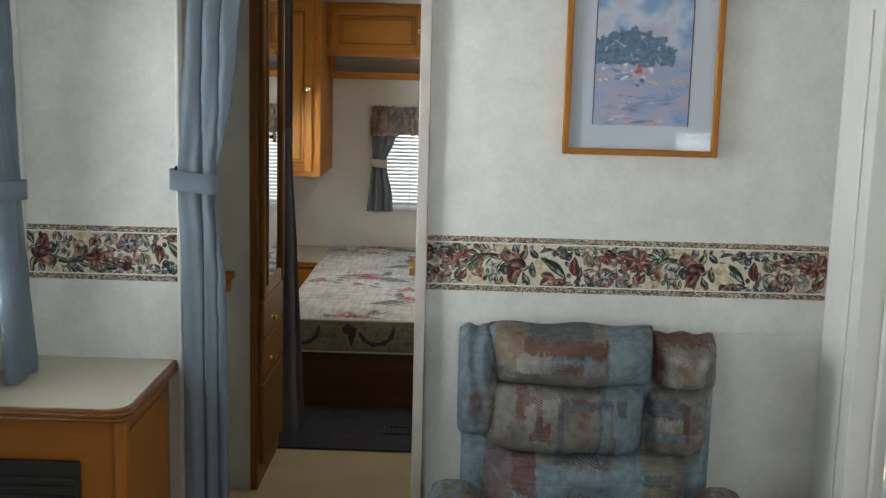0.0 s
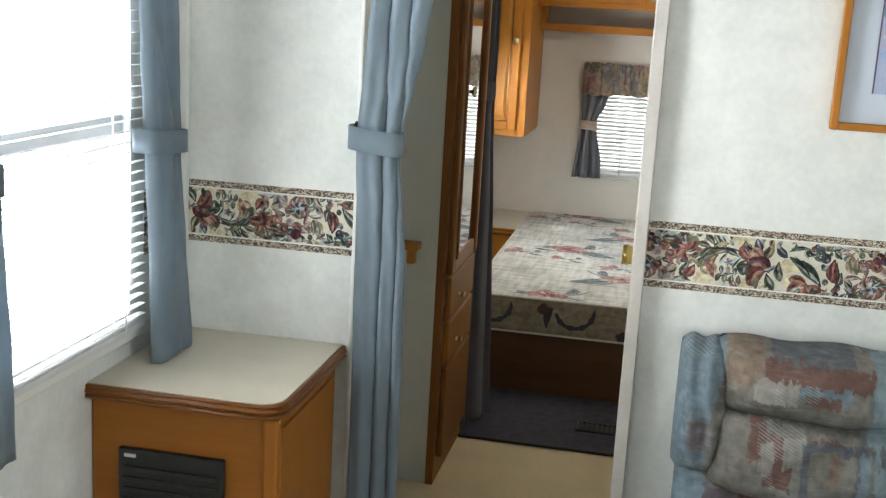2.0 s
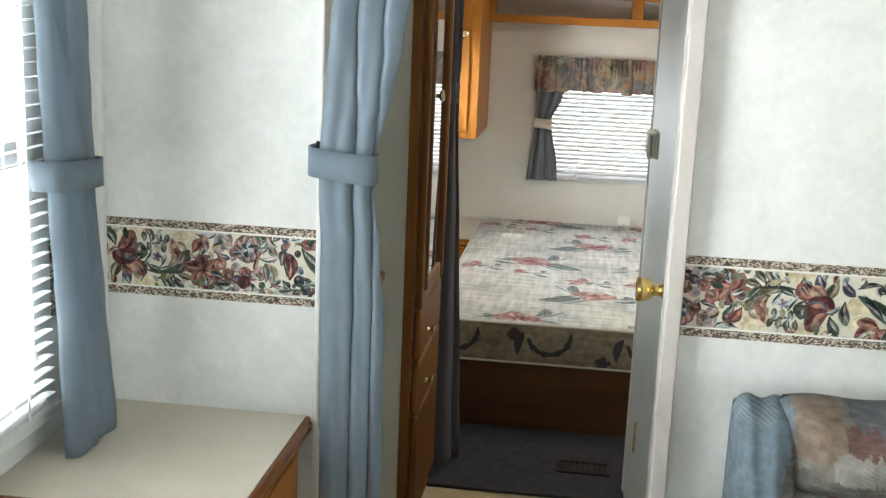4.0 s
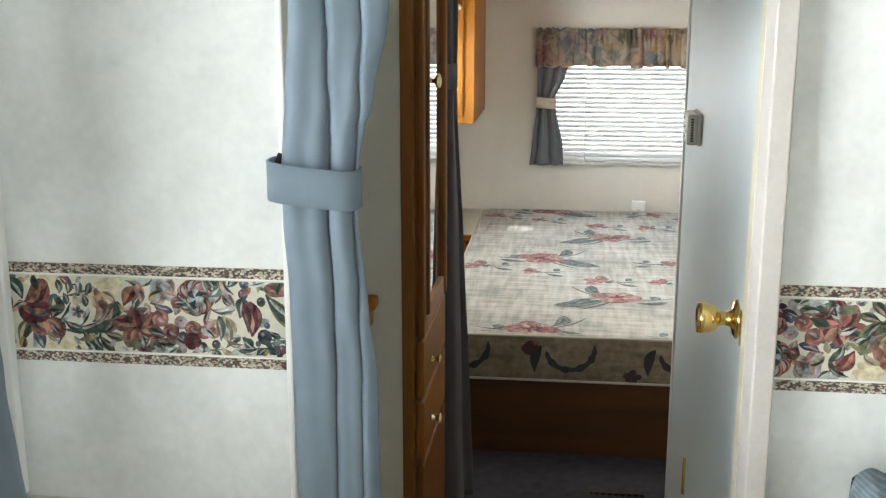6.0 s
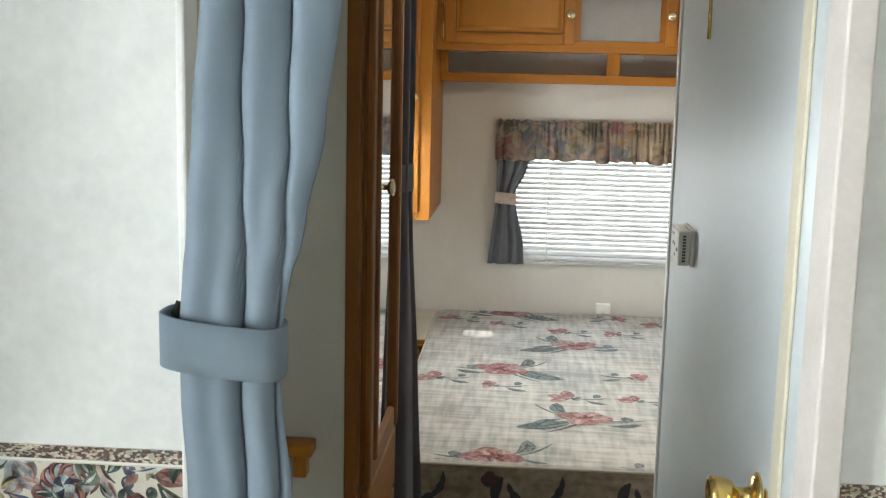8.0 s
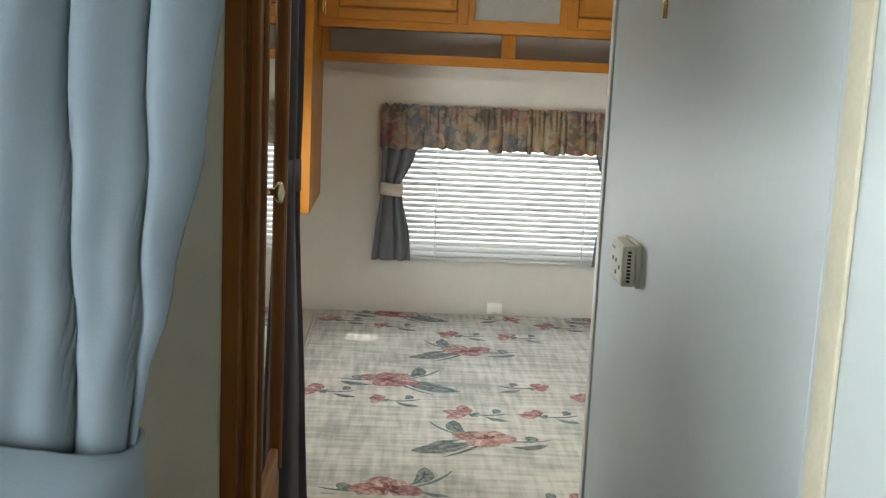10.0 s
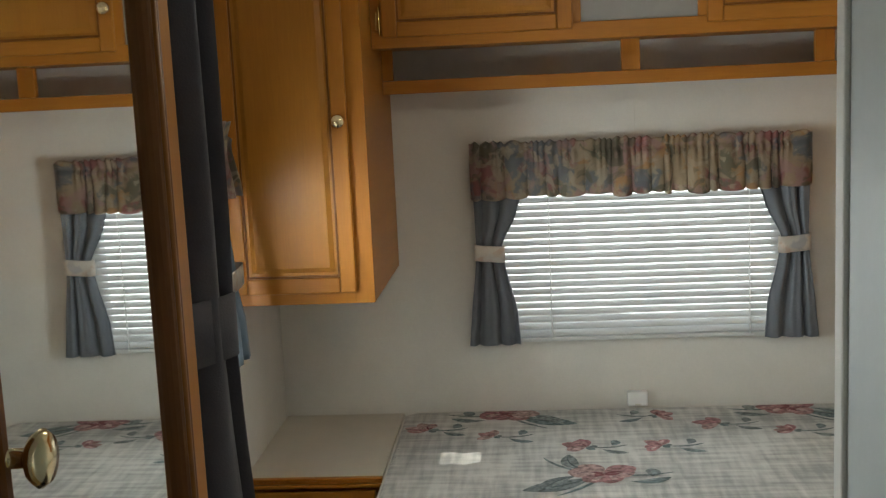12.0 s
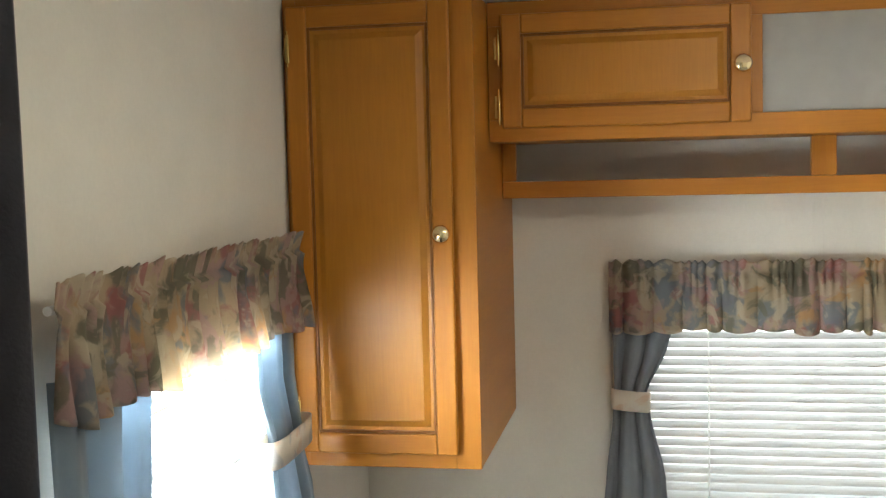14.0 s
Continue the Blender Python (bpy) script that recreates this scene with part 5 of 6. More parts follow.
# nightstand
ns = thing("nightstand", (-1.1, 6.42, 0.008), "built-in oak nightstand with a beige laminate top", "nightstand")
part("body", boxes((XL + 0.002, -0.915, 6.155, YB - 0.002, 0.008, 0.372), bevel=0.002), OAK_DARK, ns)
part("top", boxes((XL + 0.002, -0.912, 6.146, YB - 0.002, 0.372, 0.40), bevel=0.002), LAMINATE, ns, "beige laminate top")
parts("edge_strip", [(XL + 0.002, -0.912, 6.128, 6.1455, 0.392, 0.4005), (XL + 0.002, -0.912, 6.132, 6.1455, 0.383, 0.3915), (XL + 0.002, -0.912, 6.128, 6.1455, 0.372, 0.3825)], OAK_X, ns, 0.003, "ridged oak edge")
for z in (0.235, 0.07):
    dr = part("drawer", boxes((-1.28, -0.935, 6.137, 6.1545, z, z + 0.125), bevel=0.004), OAK_X, ns)
    bm = bmesh.new()
    lathe(bm, (-1.11, 6.137, z + 0.065), (0, -1, 0), [(0, 0.008), (0.01, 0.005), (0.014, 0.012), (0.022, 0.013), (0.026, 0.001)])
    part("knob", bm, GILT, dr, "brass-coloured knob")


# ---------------------------------------------------------------- bed
def rounded_slab(bm, x0, x1, y0, y1, z0, z1, r, edge, puff=0.0, seed=0):
    """A cushion-like slab: rounded corners in plan, eased top and bottom edges, a slightly swollen face."""
    def outline(inset):
        pts = []
        rr = max(r - inset, 0.005)
        for cx, cy, a0 in ((x1 - r, y1 - r, 0), (x0 + r, y1 - r, 90), (x0 + r, y0 + r, 180), (x1 - r, y0 + r, 270)):
            for k in range(7):
                a = radians(a0 + 15 * k)
                pts.append((cx + rr * math.cos(a), cy + rr * math.sin(a)))
        return pts
    rings = []
    for inset, z in ((edge, z0), (edge * 0.3, z0 + edge * 0.3), (0, z0 + edge), (-puff, (z0 + z1) / 2), (0, z1 - edge), (edge * 0.3, z1 - edge * 0.3), (edge, z1)):
        rings.append([bm.verts.new((x, y, z)) for x, y in outline(inset)])
    for a, b in zip(rings, rings[1:]):
        n = len(a)
        for i in range(n):
            bm.faces.new((a[i], a[(i + 1) % n], b[(i + 1) % n], b[i])).smooth = True
    bm.faces.new(rings[0][::-1])
    bm.faces.new(rings[-1])
    return bm


bed = thing("bed_base", (-0.15, 5.7, 0.008), "dark brown plywood bed platform on the carpet", "bed base")
part("front_panel", boxes((-0.885, 0.58, 4.735, 4.753, 0.008, 0.256), bevel=0.002), BASEWOOD, bed)
part("side_panel", boxes((-0.885, -0.867, 4.7532, YB - 0.003, 0.008, 0.256), bevel=0.002), BASEWOOD, bed)
part("side_panel", boxes((0.562, 0.58, 4.7532, YB - 0.003, 0.008, 0.256), bevel=0.002), BASEWOOD, bed)
part("deck", boxes((-0.867, 0.562, 4.7532, YB - 0.003, 0.24, 0.256)), BASEWOOD, bed)
MX0, MX1, MY0, MY1, MZ0, MZ1 = -0.905, 0.60, 4.715, 6.685, 0.2565, 0.412
mattress = thing("mattress", (-0.15, 5.7, MZ0), "bare grey mattress printed with coral flowers", "mattress")
bm = rounded_slab(bmesh.new(), MX0, MX1, MY0, MY1, MZ0, MZ1, 0.06, 0.012, 0.004)
body = part("body", bm, [TICKING, TICKING_SIDE_SHADED], mattress)
# upward faces take the ticking, the sides its shade-darkened plaid
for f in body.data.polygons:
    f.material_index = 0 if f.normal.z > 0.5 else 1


def rim(z, inset=0.002):
    pts = []
    r = 0.06
    for cx, cy, a0 in ((MX1 - r, MY1 - r, 0), (MX0 + r, MY1 - r, 90), (MX0 + r, MY0 + r, 180), (MX1 - r, MY0 + r, 270)):
        for k in range(7):
            a = radians(a0 + 15 * k)
            pts.append((cx + (r - inset) * math.cos(a), cy + (r - inset) * math.sin(a), z))
    return pts + [pts[0]]


part("piping", tube(bmesh.new(), rim(MZ0 + 0.006), 0.0045, 6), PIPING, body, "cream piping")
part("piping", tube(bmesh.new(), rim(MZ1 - 0.006), 0.004, 6), PIPING, body, "cream piping")

rng = random.Random(5)
bm = bmesh.new()


def on_top(u, v, l):
    return (min(max(u, MX0 + 0.012), MX1 - 0.012), min(max(v, MY0 + 0.014), MY1 - 0.012), MZ1 + 0.0006 + 0.00001 * l)


def petal(u, v, a, l, w, c=0.0):
    """One brushed petal: a broad stroke with a paler and a deeper touch."""
    spot(bm, on_top, u, v, a, l, w * 1.45, 0, 0, c, blunt=0.6)
    if rng.random() < 0.6:
        spot(bm, on_top, u + 0.2 * l * math.cos(a), v + 0.2 * l * math.sin(a), a + 0.15, l * 0.6, w * 0.4, 0, 5, c, blunt=0.6)
    if rng.random() < 0.35:
        spot(bm, on_top, u, v, a - 0.2, l * 0.5, w * 0.3, 0, 3, c)


def bloom(u, v, r):
    """A lily-like flower: pointed petals of uneven length round a deep heart."""
    turn = rng.uniform(0, 6.28)
    for k in range(6):
        a = turn + k * 1.047 + rng.uniform(-0.25, 0.25)
        petal(u, v, a, r * rng.uniform(0.75, 1.15) * (0.75 + 0.35 * abs(math.cos(a))), r * rng.uniform(0.22, 0.32), rng.uniform(-0.4, 0.4))
    for k in range(4):
        spot(bm, on_top, u + rng.uniform(-0.12, 0.12) * r, v + rng.uniform(-0.12, 0.12) * r, rng.uniform(0, 6.28), r * 0.38, r * 0.07, 0, 3, 0.8)


def half_bloom(u, v, r, a):
    """A flower seen from the side: a fan of petals towards a."""
    for k in range(5):
        petal(u, v, a + (k - 2) * 0.5 + rng.uniform(-0.12, 0.12), r * rng.uniform(0.9, 1.35), r * 0.24, rng.uniform(-0.4, 0.4))
    for q in (2.6, 3.6):
        spot(bm, on_top, u, v, a + q, r * 0.55, r * 0.17, 0, 1, 0.3, blunt=0.7)


def long_leaf(u, v, a, l, w, c):
    """A leaf in two tones with a dark midrib."""
    spot(bm, on_top, u, v, a, l, w, 0, 1, c, 12, blunt=0.8)
    spot(bm, on_top, u + 0.05 * l * math.cos(a), v + 0.05 * l * math.sin(a), a + 0.12, l * 0.7, w * 0.3, 0, 4, c, 12, blunt=0.8)
    spot(bm, on_top, u, v, a + 0.03, l * 0.95, w * 0.12, 0, 2, c, 12)


def twig(u, v, a, l, c):
    spot(bm, on_top, u, v, a, l, 0.006, 0, 1, c, 12, blunt=0.5)


def spray(u, v, q):
    """The large printed spray, leaning to -q: one full bloom, long leaves, thin twigs and a round bud."""
    ang = lambda a: a if q > 0 else math.pi - a
    twig(u, v, ang(3.0), 0.21, -0.55 * q)
    twig(u, v, ang(4.3), 0.20, -0.3 * q)
    twig(u, v, ang(5.9), 0.18, 0.4 * q)
    long_leaf(u - q * 0.03, v - 0.02, ang(3.85), 0.21, 0.036, -0.25 * q)
    long_leaf(u - q * 0.07, v - 0.01, ang(3.5), 0.15, 0.022, 0.4 * q)
    long_leaf(u - q * 0.05, v + 0.03, ang(2.5), 0.13, 0.026, -0.6 * q)
    long_leaf(u + q * 0.06, v - 0.06, ang(6.0), 0.11, 0.018, 0.5 * q)
    bloom(u, v, 0.092)
    spot(bm, on_top, u + q * 0.12, v - 0.02, 1.2, 0.055, 0.02, 0, 1, 0.3, blunt=0.55)
    spot(bm, on_top, u + q * 0.125, v - 0.01, 1.2, 0.035, 0.009, 0, 4, 0.3, blunt=0.55)


def sprig(u, v, q, r=0.064):
    """A small side-on flower with a stalk and two leaves."""
    twig(u, v, 5.9 if q > 0 else 3.5, 0.12, 0.5 * q)
    long_leaf(u + q * 0.045, v - 0.02, 5.4 if q > 0 else 4.0, 0.08, 0.014, 0.4 * q)
    half_bloom(u, v, r, 2.6 if q > 0 else 0.5)
    spot(bm, on_top, u + q * 0.075, v + 0.01, 0.9, 0.045, 0.015, 0, 1, 0.4, blunt=0.55)


# the print repeats every 0.87 across and 0.935 along the bed
for col in range(-1, 3):
    for row in range(-1, 3):
        ou, ov = col * 0.87, row * 0.935
        spray(-0.31 + ou, 5.155 + ov, 1)
        sprig(-0.35 + ou, 5.375 + ov, 1)
        sprig(-0.135 + ou, 5.375 + ov, 1, 0.05)
        spray(-0.585 + ou, 5.705 + ov, -1)
        sprig(-0.815 + ou, 5.56 + ov, 1, 0.06)
        sprig(-0.615 + ou, 5.485 + ov, 1, 0.045)
        sprig(-0.12 + ou, 5.655 + ov, -1, 0.05)
clip_u(bm, 0, MX0 + 0.013, MX1 - 0.013)
clip_u(bm, 1, MY0 + 0.015, MY1 - 0.013)
tagged(part("floral_print", bm, [BLOOM, SPRIG, SPRIG_DARK, BLOOM_DEEP, SPRIG_PALE, BLOOM_PALE], body, "coral and teal printed flowers"), kind="stuff")
bm = bmesh.new()


def on_front(u, v, l):
    return (u, MY0 - 0.0045 - 0.00001 * l, MZ0 + min(max(v, 0.012), 0.142))


for k, u in enumerate((-0.80, -0.60, -0.47, -0.28, -0.12, 0.1, 0.27, 0.45)):
    if k % 2 == 0:
        for i in range(9):
            a = 3.3 + i * 0.32
            spot(bm, on_front, u + 0.075 * math.cos(a), 0.115 + 0.07 * math.sin(a), a + 1.57, 0.045, 0.008 + 0.004 * (i % 2), i, 2, 0.3)
        spot(bm, on_front, u - 0.09, 0.12, 4.0, 0.09, 0.016, 2, 2, 0.5)
    else:
        blossom(bm, on_front, rng, u, 0.03 + 0.08 * (k % 4 == 1), 0.03, 5, 0, 3, 2)
tagged(part("side_print", bm, [mat("printed dark red", (0.13, 0.045, 0.04), 0.8), SPRIG, TENDRIL], body, "dark printed tendrils"), kind="stuff")

ol = thing("outlet_plate", (-0.165, YB, 0.397), "white plastic outlet cover above the mattress", "outlet")
part("plate", boxes((-0.197, -0.134, YB - 0.03, YB, 0.413, 0.458), bevel=0.003), WHITE_PLASTIC, ol)
part("latch", boxes((-0.175, -0.156, YB - 0.032, YB - 0.03, 0.416, 0.421), bevel=0.001), PLASTIC, ol)


# ---------------------------------------------------------------- wardrobe and passage
wd = thing("wardrobe", (-1.05, 3.97, 0), "oak wardrobe with a mirrored door and drawers", "wardrobe")
part("side_panel", boxes((XL + 0.002, -0.8455, 3.742, 3.757, 0, ZC - 0.002)), PANEL, wd, "beige panelled side")
part("body", boxes((XL + 0.002, -0.8455, 3.7572, 4.212, 0, ZC - 0.002)), PANEL, wd)
# near frame in the shade-darkened oak, far frame in the brightened copy
parts("face_frame", [(-0.845, -0.82, 3.738, 3.772, 0, ZC - 0.002)], OAK_SHADED, wd, 0.002)
parts("face_frame", [(-0.845, -0.82, 4.155, 4.212, 0, ZC - 0.002)], OAK_LIT, wd, 0.002)
parts("face_frame", [(-0.845, -0.8205, 3.772, 4.155, 0, 0.09), (-0.845, -0.8205, 3.772, 4.155, 1.82, ZC - 0.002), (-0.845, -0.8205, 3.772, 4.155, 0.378, 0.4), (-0.845, -0.8205, 3.772, 4.155, 0.535, 0.555), (-0.845, -0.8205, 3.772, 4.155, 0.682, 0.705)], OAK_SHADED_Y, wd, 0.001)
md = part("door", boxes((-0.8195, -0.814, 3.77, 4.20, 0.70, 1.825)), OAK_SHADED, wd, "mirrored oak door")
parts("stile", [(-0.8138, -0.798, 3.766, 3.815, 0.697, 1.828)], OAK_SHADED, md, 0.004)
parts("stile", [(-0.8138, -0.797, 4.166, 4.205, 0.697, 1.828)], OAK_LIT, md, 0.004)
parts("rail", [(-0.8138, -0.7985, 3.815, 4.143, 0.697, 0.745), (-0.8138, -0.7985, 3.815, 4.143, 1.78, 1.828)], OAK_SHADED_Y, md, 0.004)
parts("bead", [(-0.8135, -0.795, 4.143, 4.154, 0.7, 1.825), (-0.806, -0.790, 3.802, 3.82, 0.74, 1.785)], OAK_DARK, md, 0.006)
for y, r, m in ((4.157, 0.004, OAK_CAB_Z), (4.163, 0.0035, OAK_DARK)):
    part("bead", tube(bmesh.new(), [(-0.797, y, 0.70), (-0.797, y, 1.825)], r, 12), m, md)
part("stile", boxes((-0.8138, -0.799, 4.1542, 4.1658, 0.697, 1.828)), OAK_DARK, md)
part("mirror", boxes((-0.812, -0.806, 3.81, 4.147, 0.74, 1.785)), MIRROR, md, "silvered mirror")
bm = bmesh.new()
lathe(bm, (-0.798, 3.815, 1.27), (1, 0, 0), [(0, 0.011), (0.003, 0.011), (0.006, 0.006), (0.018, 0.006), (0.022, 0.014), (0.027, 0.0175), (0.031, 0.0145), (0.033, 0.006), (0.034, 0.0005)])
part("knob", bm, GILT, md, "brass-coloured knob")
for z0, z1, zk in ((0.549, 0.688, 0.605), (0.396, 0.541, 0.455)):
    dr = part("drawer", boxes((-0.8195, -0.80, 3.77, 4.186, z0, z1), bevel=0.006), OAK_SHADED_Y, wd)
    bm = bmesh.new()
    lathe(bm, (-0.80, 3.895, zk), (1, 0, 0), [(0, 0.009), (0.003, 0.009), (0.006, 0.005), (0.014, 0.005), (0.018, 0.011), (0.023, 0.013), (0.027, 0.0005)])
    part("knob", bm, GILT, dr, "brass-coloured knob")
part("door", boxes((-0.8195, -0.80, 3.77, 4.186, 0.085, 0.386), bevel=0.006), OAK_SHADED, wd, "low oak door")

lg = thing("wall_ledge", (-1.05, 3.72, 0.75), "small honey oak ledge on the wardrobe side", "ledge")
part("board", boxes((-1.2, -0.897, 3.69, 3.741, 0.78, 0.804), bevel=0.004), OAK_X, lg)
part("bracket", boxes((-0.935, -0.91, 3.705, 3.741, 0.735, 0.7798), bevel=0.004), OAK_Z, lg)

door = thing("door_1", (-0.18, 3.5, 0.01), "flush pale blue-grey washroom door, shut, with a brass knob", "door", "", "structure")
leaf = part("leaf", boxes((-0.1955, -0.163, 3.149, 3.8615, 0.01, 1.812), bevel=0.001), DOORPAINT, door)
part("latch_plate", boxes((-0.1985, -0.1955, 3.15, 3.163, 0.905, 0.965), bevel=0.001), BRASS, door, "brass latch plate")
bm = bmesh.new()
lathe(bm, (-0.1958, 3.208, 0.935), (-1, 0, 0), [(0, 0.033), (0.003, 0.033), (0.008, 0.027), (0.010, 0.014), (0.022, 0.0115), (0.03, 0.013), (0.036, 0.0205), (0.046, 0.0245), (0.058, 0.026), (0.066, 0.0245), (0.0665, 0.019), (0.064, 0.016), (0.064, 0.0005)], 28)
part("door_knob", bm, BRASS, door, "polished brass door knob")
for z in (1.60, 0.35):
    bm = bmesh.new()
    lathe(bm, (-0.198, 3.862, z - 0.045), (0, 0, 1), [(0, 0.004), (0.09, 0.004)], 10)
    part("hinge", bm, BRASS, door, "brass hinge")

AY, AZ = 3.905, 1.123
th = thing("wall_alarm", (-0.195, AY + 0.05, AZ), "ivory plastic gas alarm with side vents on the passage wall", "alarm")
part("back_plate", boxes((-0.203, -0.1952, AY, AY + 0.105, AZ, AZ + 0.072), bevel=0.002), PLASTIC, th)
cv = part("cover", boxes((-0.226, -0.2032, AY + 0.002, AY + 0.103, AZ + 0.002, AZ + 0.070), bevel=0.004), PLASTIC, th)
for i in range(9):
    part("vent_slot", boxes((-0.218, -0.212, AY + 0.0005, AY + 0.002, AZ + 0.01 + i * 0.006, AZ + 0.0135 + i * 0.006)), DARK, cv)
for y, z in ((0.078, 0.038), (0.052, 0.038), (0.052, 0.018), (0.024, 0.031)):
    bm = bmesh.new()
    lathe(bm, (-0.226, AY + y, AZ + z), (-1, 0, 0), [(0, 0.0038), (0.0008, 0.0038)], 10)
    part("button", bm, DARK, cv)
part("label_strip", boxes((-0.2267, -0.226, AY + 0.066, AY + 0.092, AZ + 0.054, AZ + 0.059)), mat("grey print", (0.3, 0.3, 0.3), 0.7), cv)

vt = thing("floor_register", (-0.33, 4.42, 0.008), "brown metal floor register in the carpet", "floor register")
VENT = mat("brown register metal", (0.018, 0.012, 0.01), 0.5, 0.4)
part("frame", boxes((-0.41, -0.235, 4.365, 4.375, 0.008, 0.014), (-0.41, -0.235, 4.455, 4.465, 0.008, 0.014), (-0.41, -0.4, 4.375, 4.455, 0.008, 0.014), (-0.245, -0.235, 4.375, 4.455, 0.008, 0.014)), VENT, vt)
for i in range(8):
    part("louvre", boxes((-0.395 + i * 0.019, -0.387 + i * 0.019, 4.375, 4.455, 0.009, 0.013)), VENT, vt)
part("recess", boxes((-0.4, -0.245, 4.375, 4.455, 0.0082, 0.0088)), DARK, vt)
solid("threshold_strip", boxes((-0.82, -0.225, 4.176, 4.196, 0.0, 0.0115), bevel=0.003), DARK, "dark carpet edge strip in the passage", "threshold", "structure")

# unseen roof opening, added so its slats throw a striped sun patch on the mattress
rv = thing("added_sun_vent", (VX, VY, ZC), "unseen slatted roof opening added to make a sun patch", "roof vent")
parts("frame", [(VX - 0.075, VX - 0.06, VY - 0.075, VY + 0.075, ZC - 0.006, ZC - 0.0005), (VX + 0.06, VX + 0.075, VY - 0.075, VY + 0.075, ZC - 0.006, ZC - 0.0005), (VX - 0.06, VX + 0.06, VY - 0.075, VY - 0.06, ZC - 0.006, ZC - 0.0005), (VX - 0.06, VX + 0.06, VY + 0.06, VY + 0.075, ZC - 0.006, ZC - 0.0005)], WHITE_PLASTIC, rv, 0.001)
for i in range(5):
    bm = boxes((VX - 0.057, VX + 0.057, VY - 0.056 + i * 0.024, VY - 0.042 + i * 0.024, ZC + 0.004, ZC + 0.008))
    for v in bm.verts:
        v.co.y += 0.3 * (v.co.x - VX)
    part("slat", bm, WHITE_PLASTIC, rv)

# ceiling lamp in the bedroom and a small one by the cabinets
WARM = glow("lit lamp lens", (1.0, 0.88, 0.72), 31.0)
for x, y, r in ((-0.37, 4.95, 0.075), (-0.20, 5.2, 0.075)):
    lm = thing("ceiling_lamp", (x, y, ZC), "small lit ceiling lamp with a frosted lens", "ceiling lamp", "ceiling lamps")
    part("base", lathe(bmesh.new(), (x, y, ZC), (0, 0, -1), [(0, r), (0.012, r), (0.016, r * 0.92)], 24), TRIM, lm)
    part("lens", lathe(bmesh.new(), (x, y, ZC - 0.016), (0, 0, -1), [(0, r * 0.88), (0.012, r * 0.8), (0.022, r * 0.55), (0.026, r * 0.02)], 24), WARM, lm)


# ---------------------------------------------------------------- living room: cabinet, picture, recliner
cb = thing("corner_cabinet", (-1.1, 2.62, 0), "honey oak corner cabinet with a beige laminate top", "cabinet")
part("body", boxes((XL + 0.002, -0.895, 2.422, YP - 0.021, 0, 0.692), bevel=0.003), OAK_CAB, cb)
part("corner_post", boxes((-0.92, -0.885, 2.412, 2.437, 0, 0.692), bevel=0.008), OAK_CAB_Z, cb)
part("side_panel", boxes((-0.8948, -0.889, 2.447, YP - 0.05, 0.06, 0.66), bevel=0.003), OAK_CAB_Z, cb)


def counter_outline(inset, r=0.05):
    x1, y0 = -0.874 - inset, 2.395 + inset
    pts = [(XL + 0.001, YP - 0.021), (XL + 0.001, y0)]
    for k in range(7):
        a = radians(-90 + 15 * k)
        pts.append((x1 - r + r * math.cos(a), y0 + r + r * math.sin(a)))
    pts.append((x1, YP - 0.0005))
    pts.append((XL + 0.023, YP - 0.0005))
    pts.append((XL + 0.023, YP - 0.021))
    return pts


def extrude_outline(profile, cap=True):
    bm = bmesh.new()
    rings = [[bm.verts.new((x, y, z)) for x, y in counter_outline(i)] for i, z in profile]
    for a, b in zip(rings, rings[1:]):
        n = len(a)
        for i in range(n):
            bm.faces.new((a[i], a[(i + 1) % n], b[(i + 1) % n], b[i]))
    if cap:
        bm.faces.new(rings[0][::-1])
        bm.faces.new(rings[-1])
    return bm


part("edge_moulding", extrude_outline([(0.012, 0.6925), (0.004, 0.694), (0.0, 0.698), (0.003, 0.702), (0.006, 0.704), (0.001, 0.707), (0.0, 0.711), (0.003, 0.715), (0.005, 0.717), (0.002, 0.720), (0.006, 0.7235)]), OAK_RIDGE, cb, "ridged oak edge")
part("top", extrude_outline([(0.012, 0.7236), (0.012, 0.7252)]), LAMINATE, cb, "beige laminate top")
gr = part("grille", boxes((-1.232, -0.999, 2.407, 2.4218, 0.30, 0.592), bevel=0.004), BLACK, cb, "black ventilation grille")
for i in range(11):
    part("louvre", boxes((-1.222, -1.009, 2.403, 2.408, 0.315 + i * 0.023, 0.325 + i * 0.023), bevel=0.002), BLACK, gr)
part("badge", boxes((-1.216, -1.191, 2.4035, 2.4065, 0.575, 0.582)), ALU, gr)

solid("wall_panel", boxes((0.50, 0.862, YP - 0.004, YP - 0.0002, 0.565, 0.846), bevel=0.0015), WALLPAPER, "papered access panel in the wall behind the recliner", "panel", "structure")

pic = thing("framed_picture", (0.35, YP, 1.318), "oak-framed watercolour of a harbour with sailing boats", "picture")
PX0, PX1, PZ0, PZ1 = 0.148, 0.552, 1.318, 1.825
f = 0.016
parts("frame", [(PX0, PX0 + f, YP - 0.024, YP - 0.001, PZ0, PZ1), (PX1 - f, PX1, YP - 0.024, YP - 0.001, PZ0, PZ1)], OAK_Z, pic, 0.003)
parts("frame", [(PX0 + f, PX1 - f, YP - 0.0235, YP - 0.001, PZ0, PZ0 + f), (PX0 + f, PX1 - f, YP - 0.0235, YP - 0.001, PZ1 - f, PZ1)], OAK_X, pic, 0.003)
part("mount", boxes((PX0 + f, PX1 - f, YP - 0.008, YP - 0.005, PZ0 + f, PZ1 - f)), PIC_MAT, pic, "pale blue-grey mount")


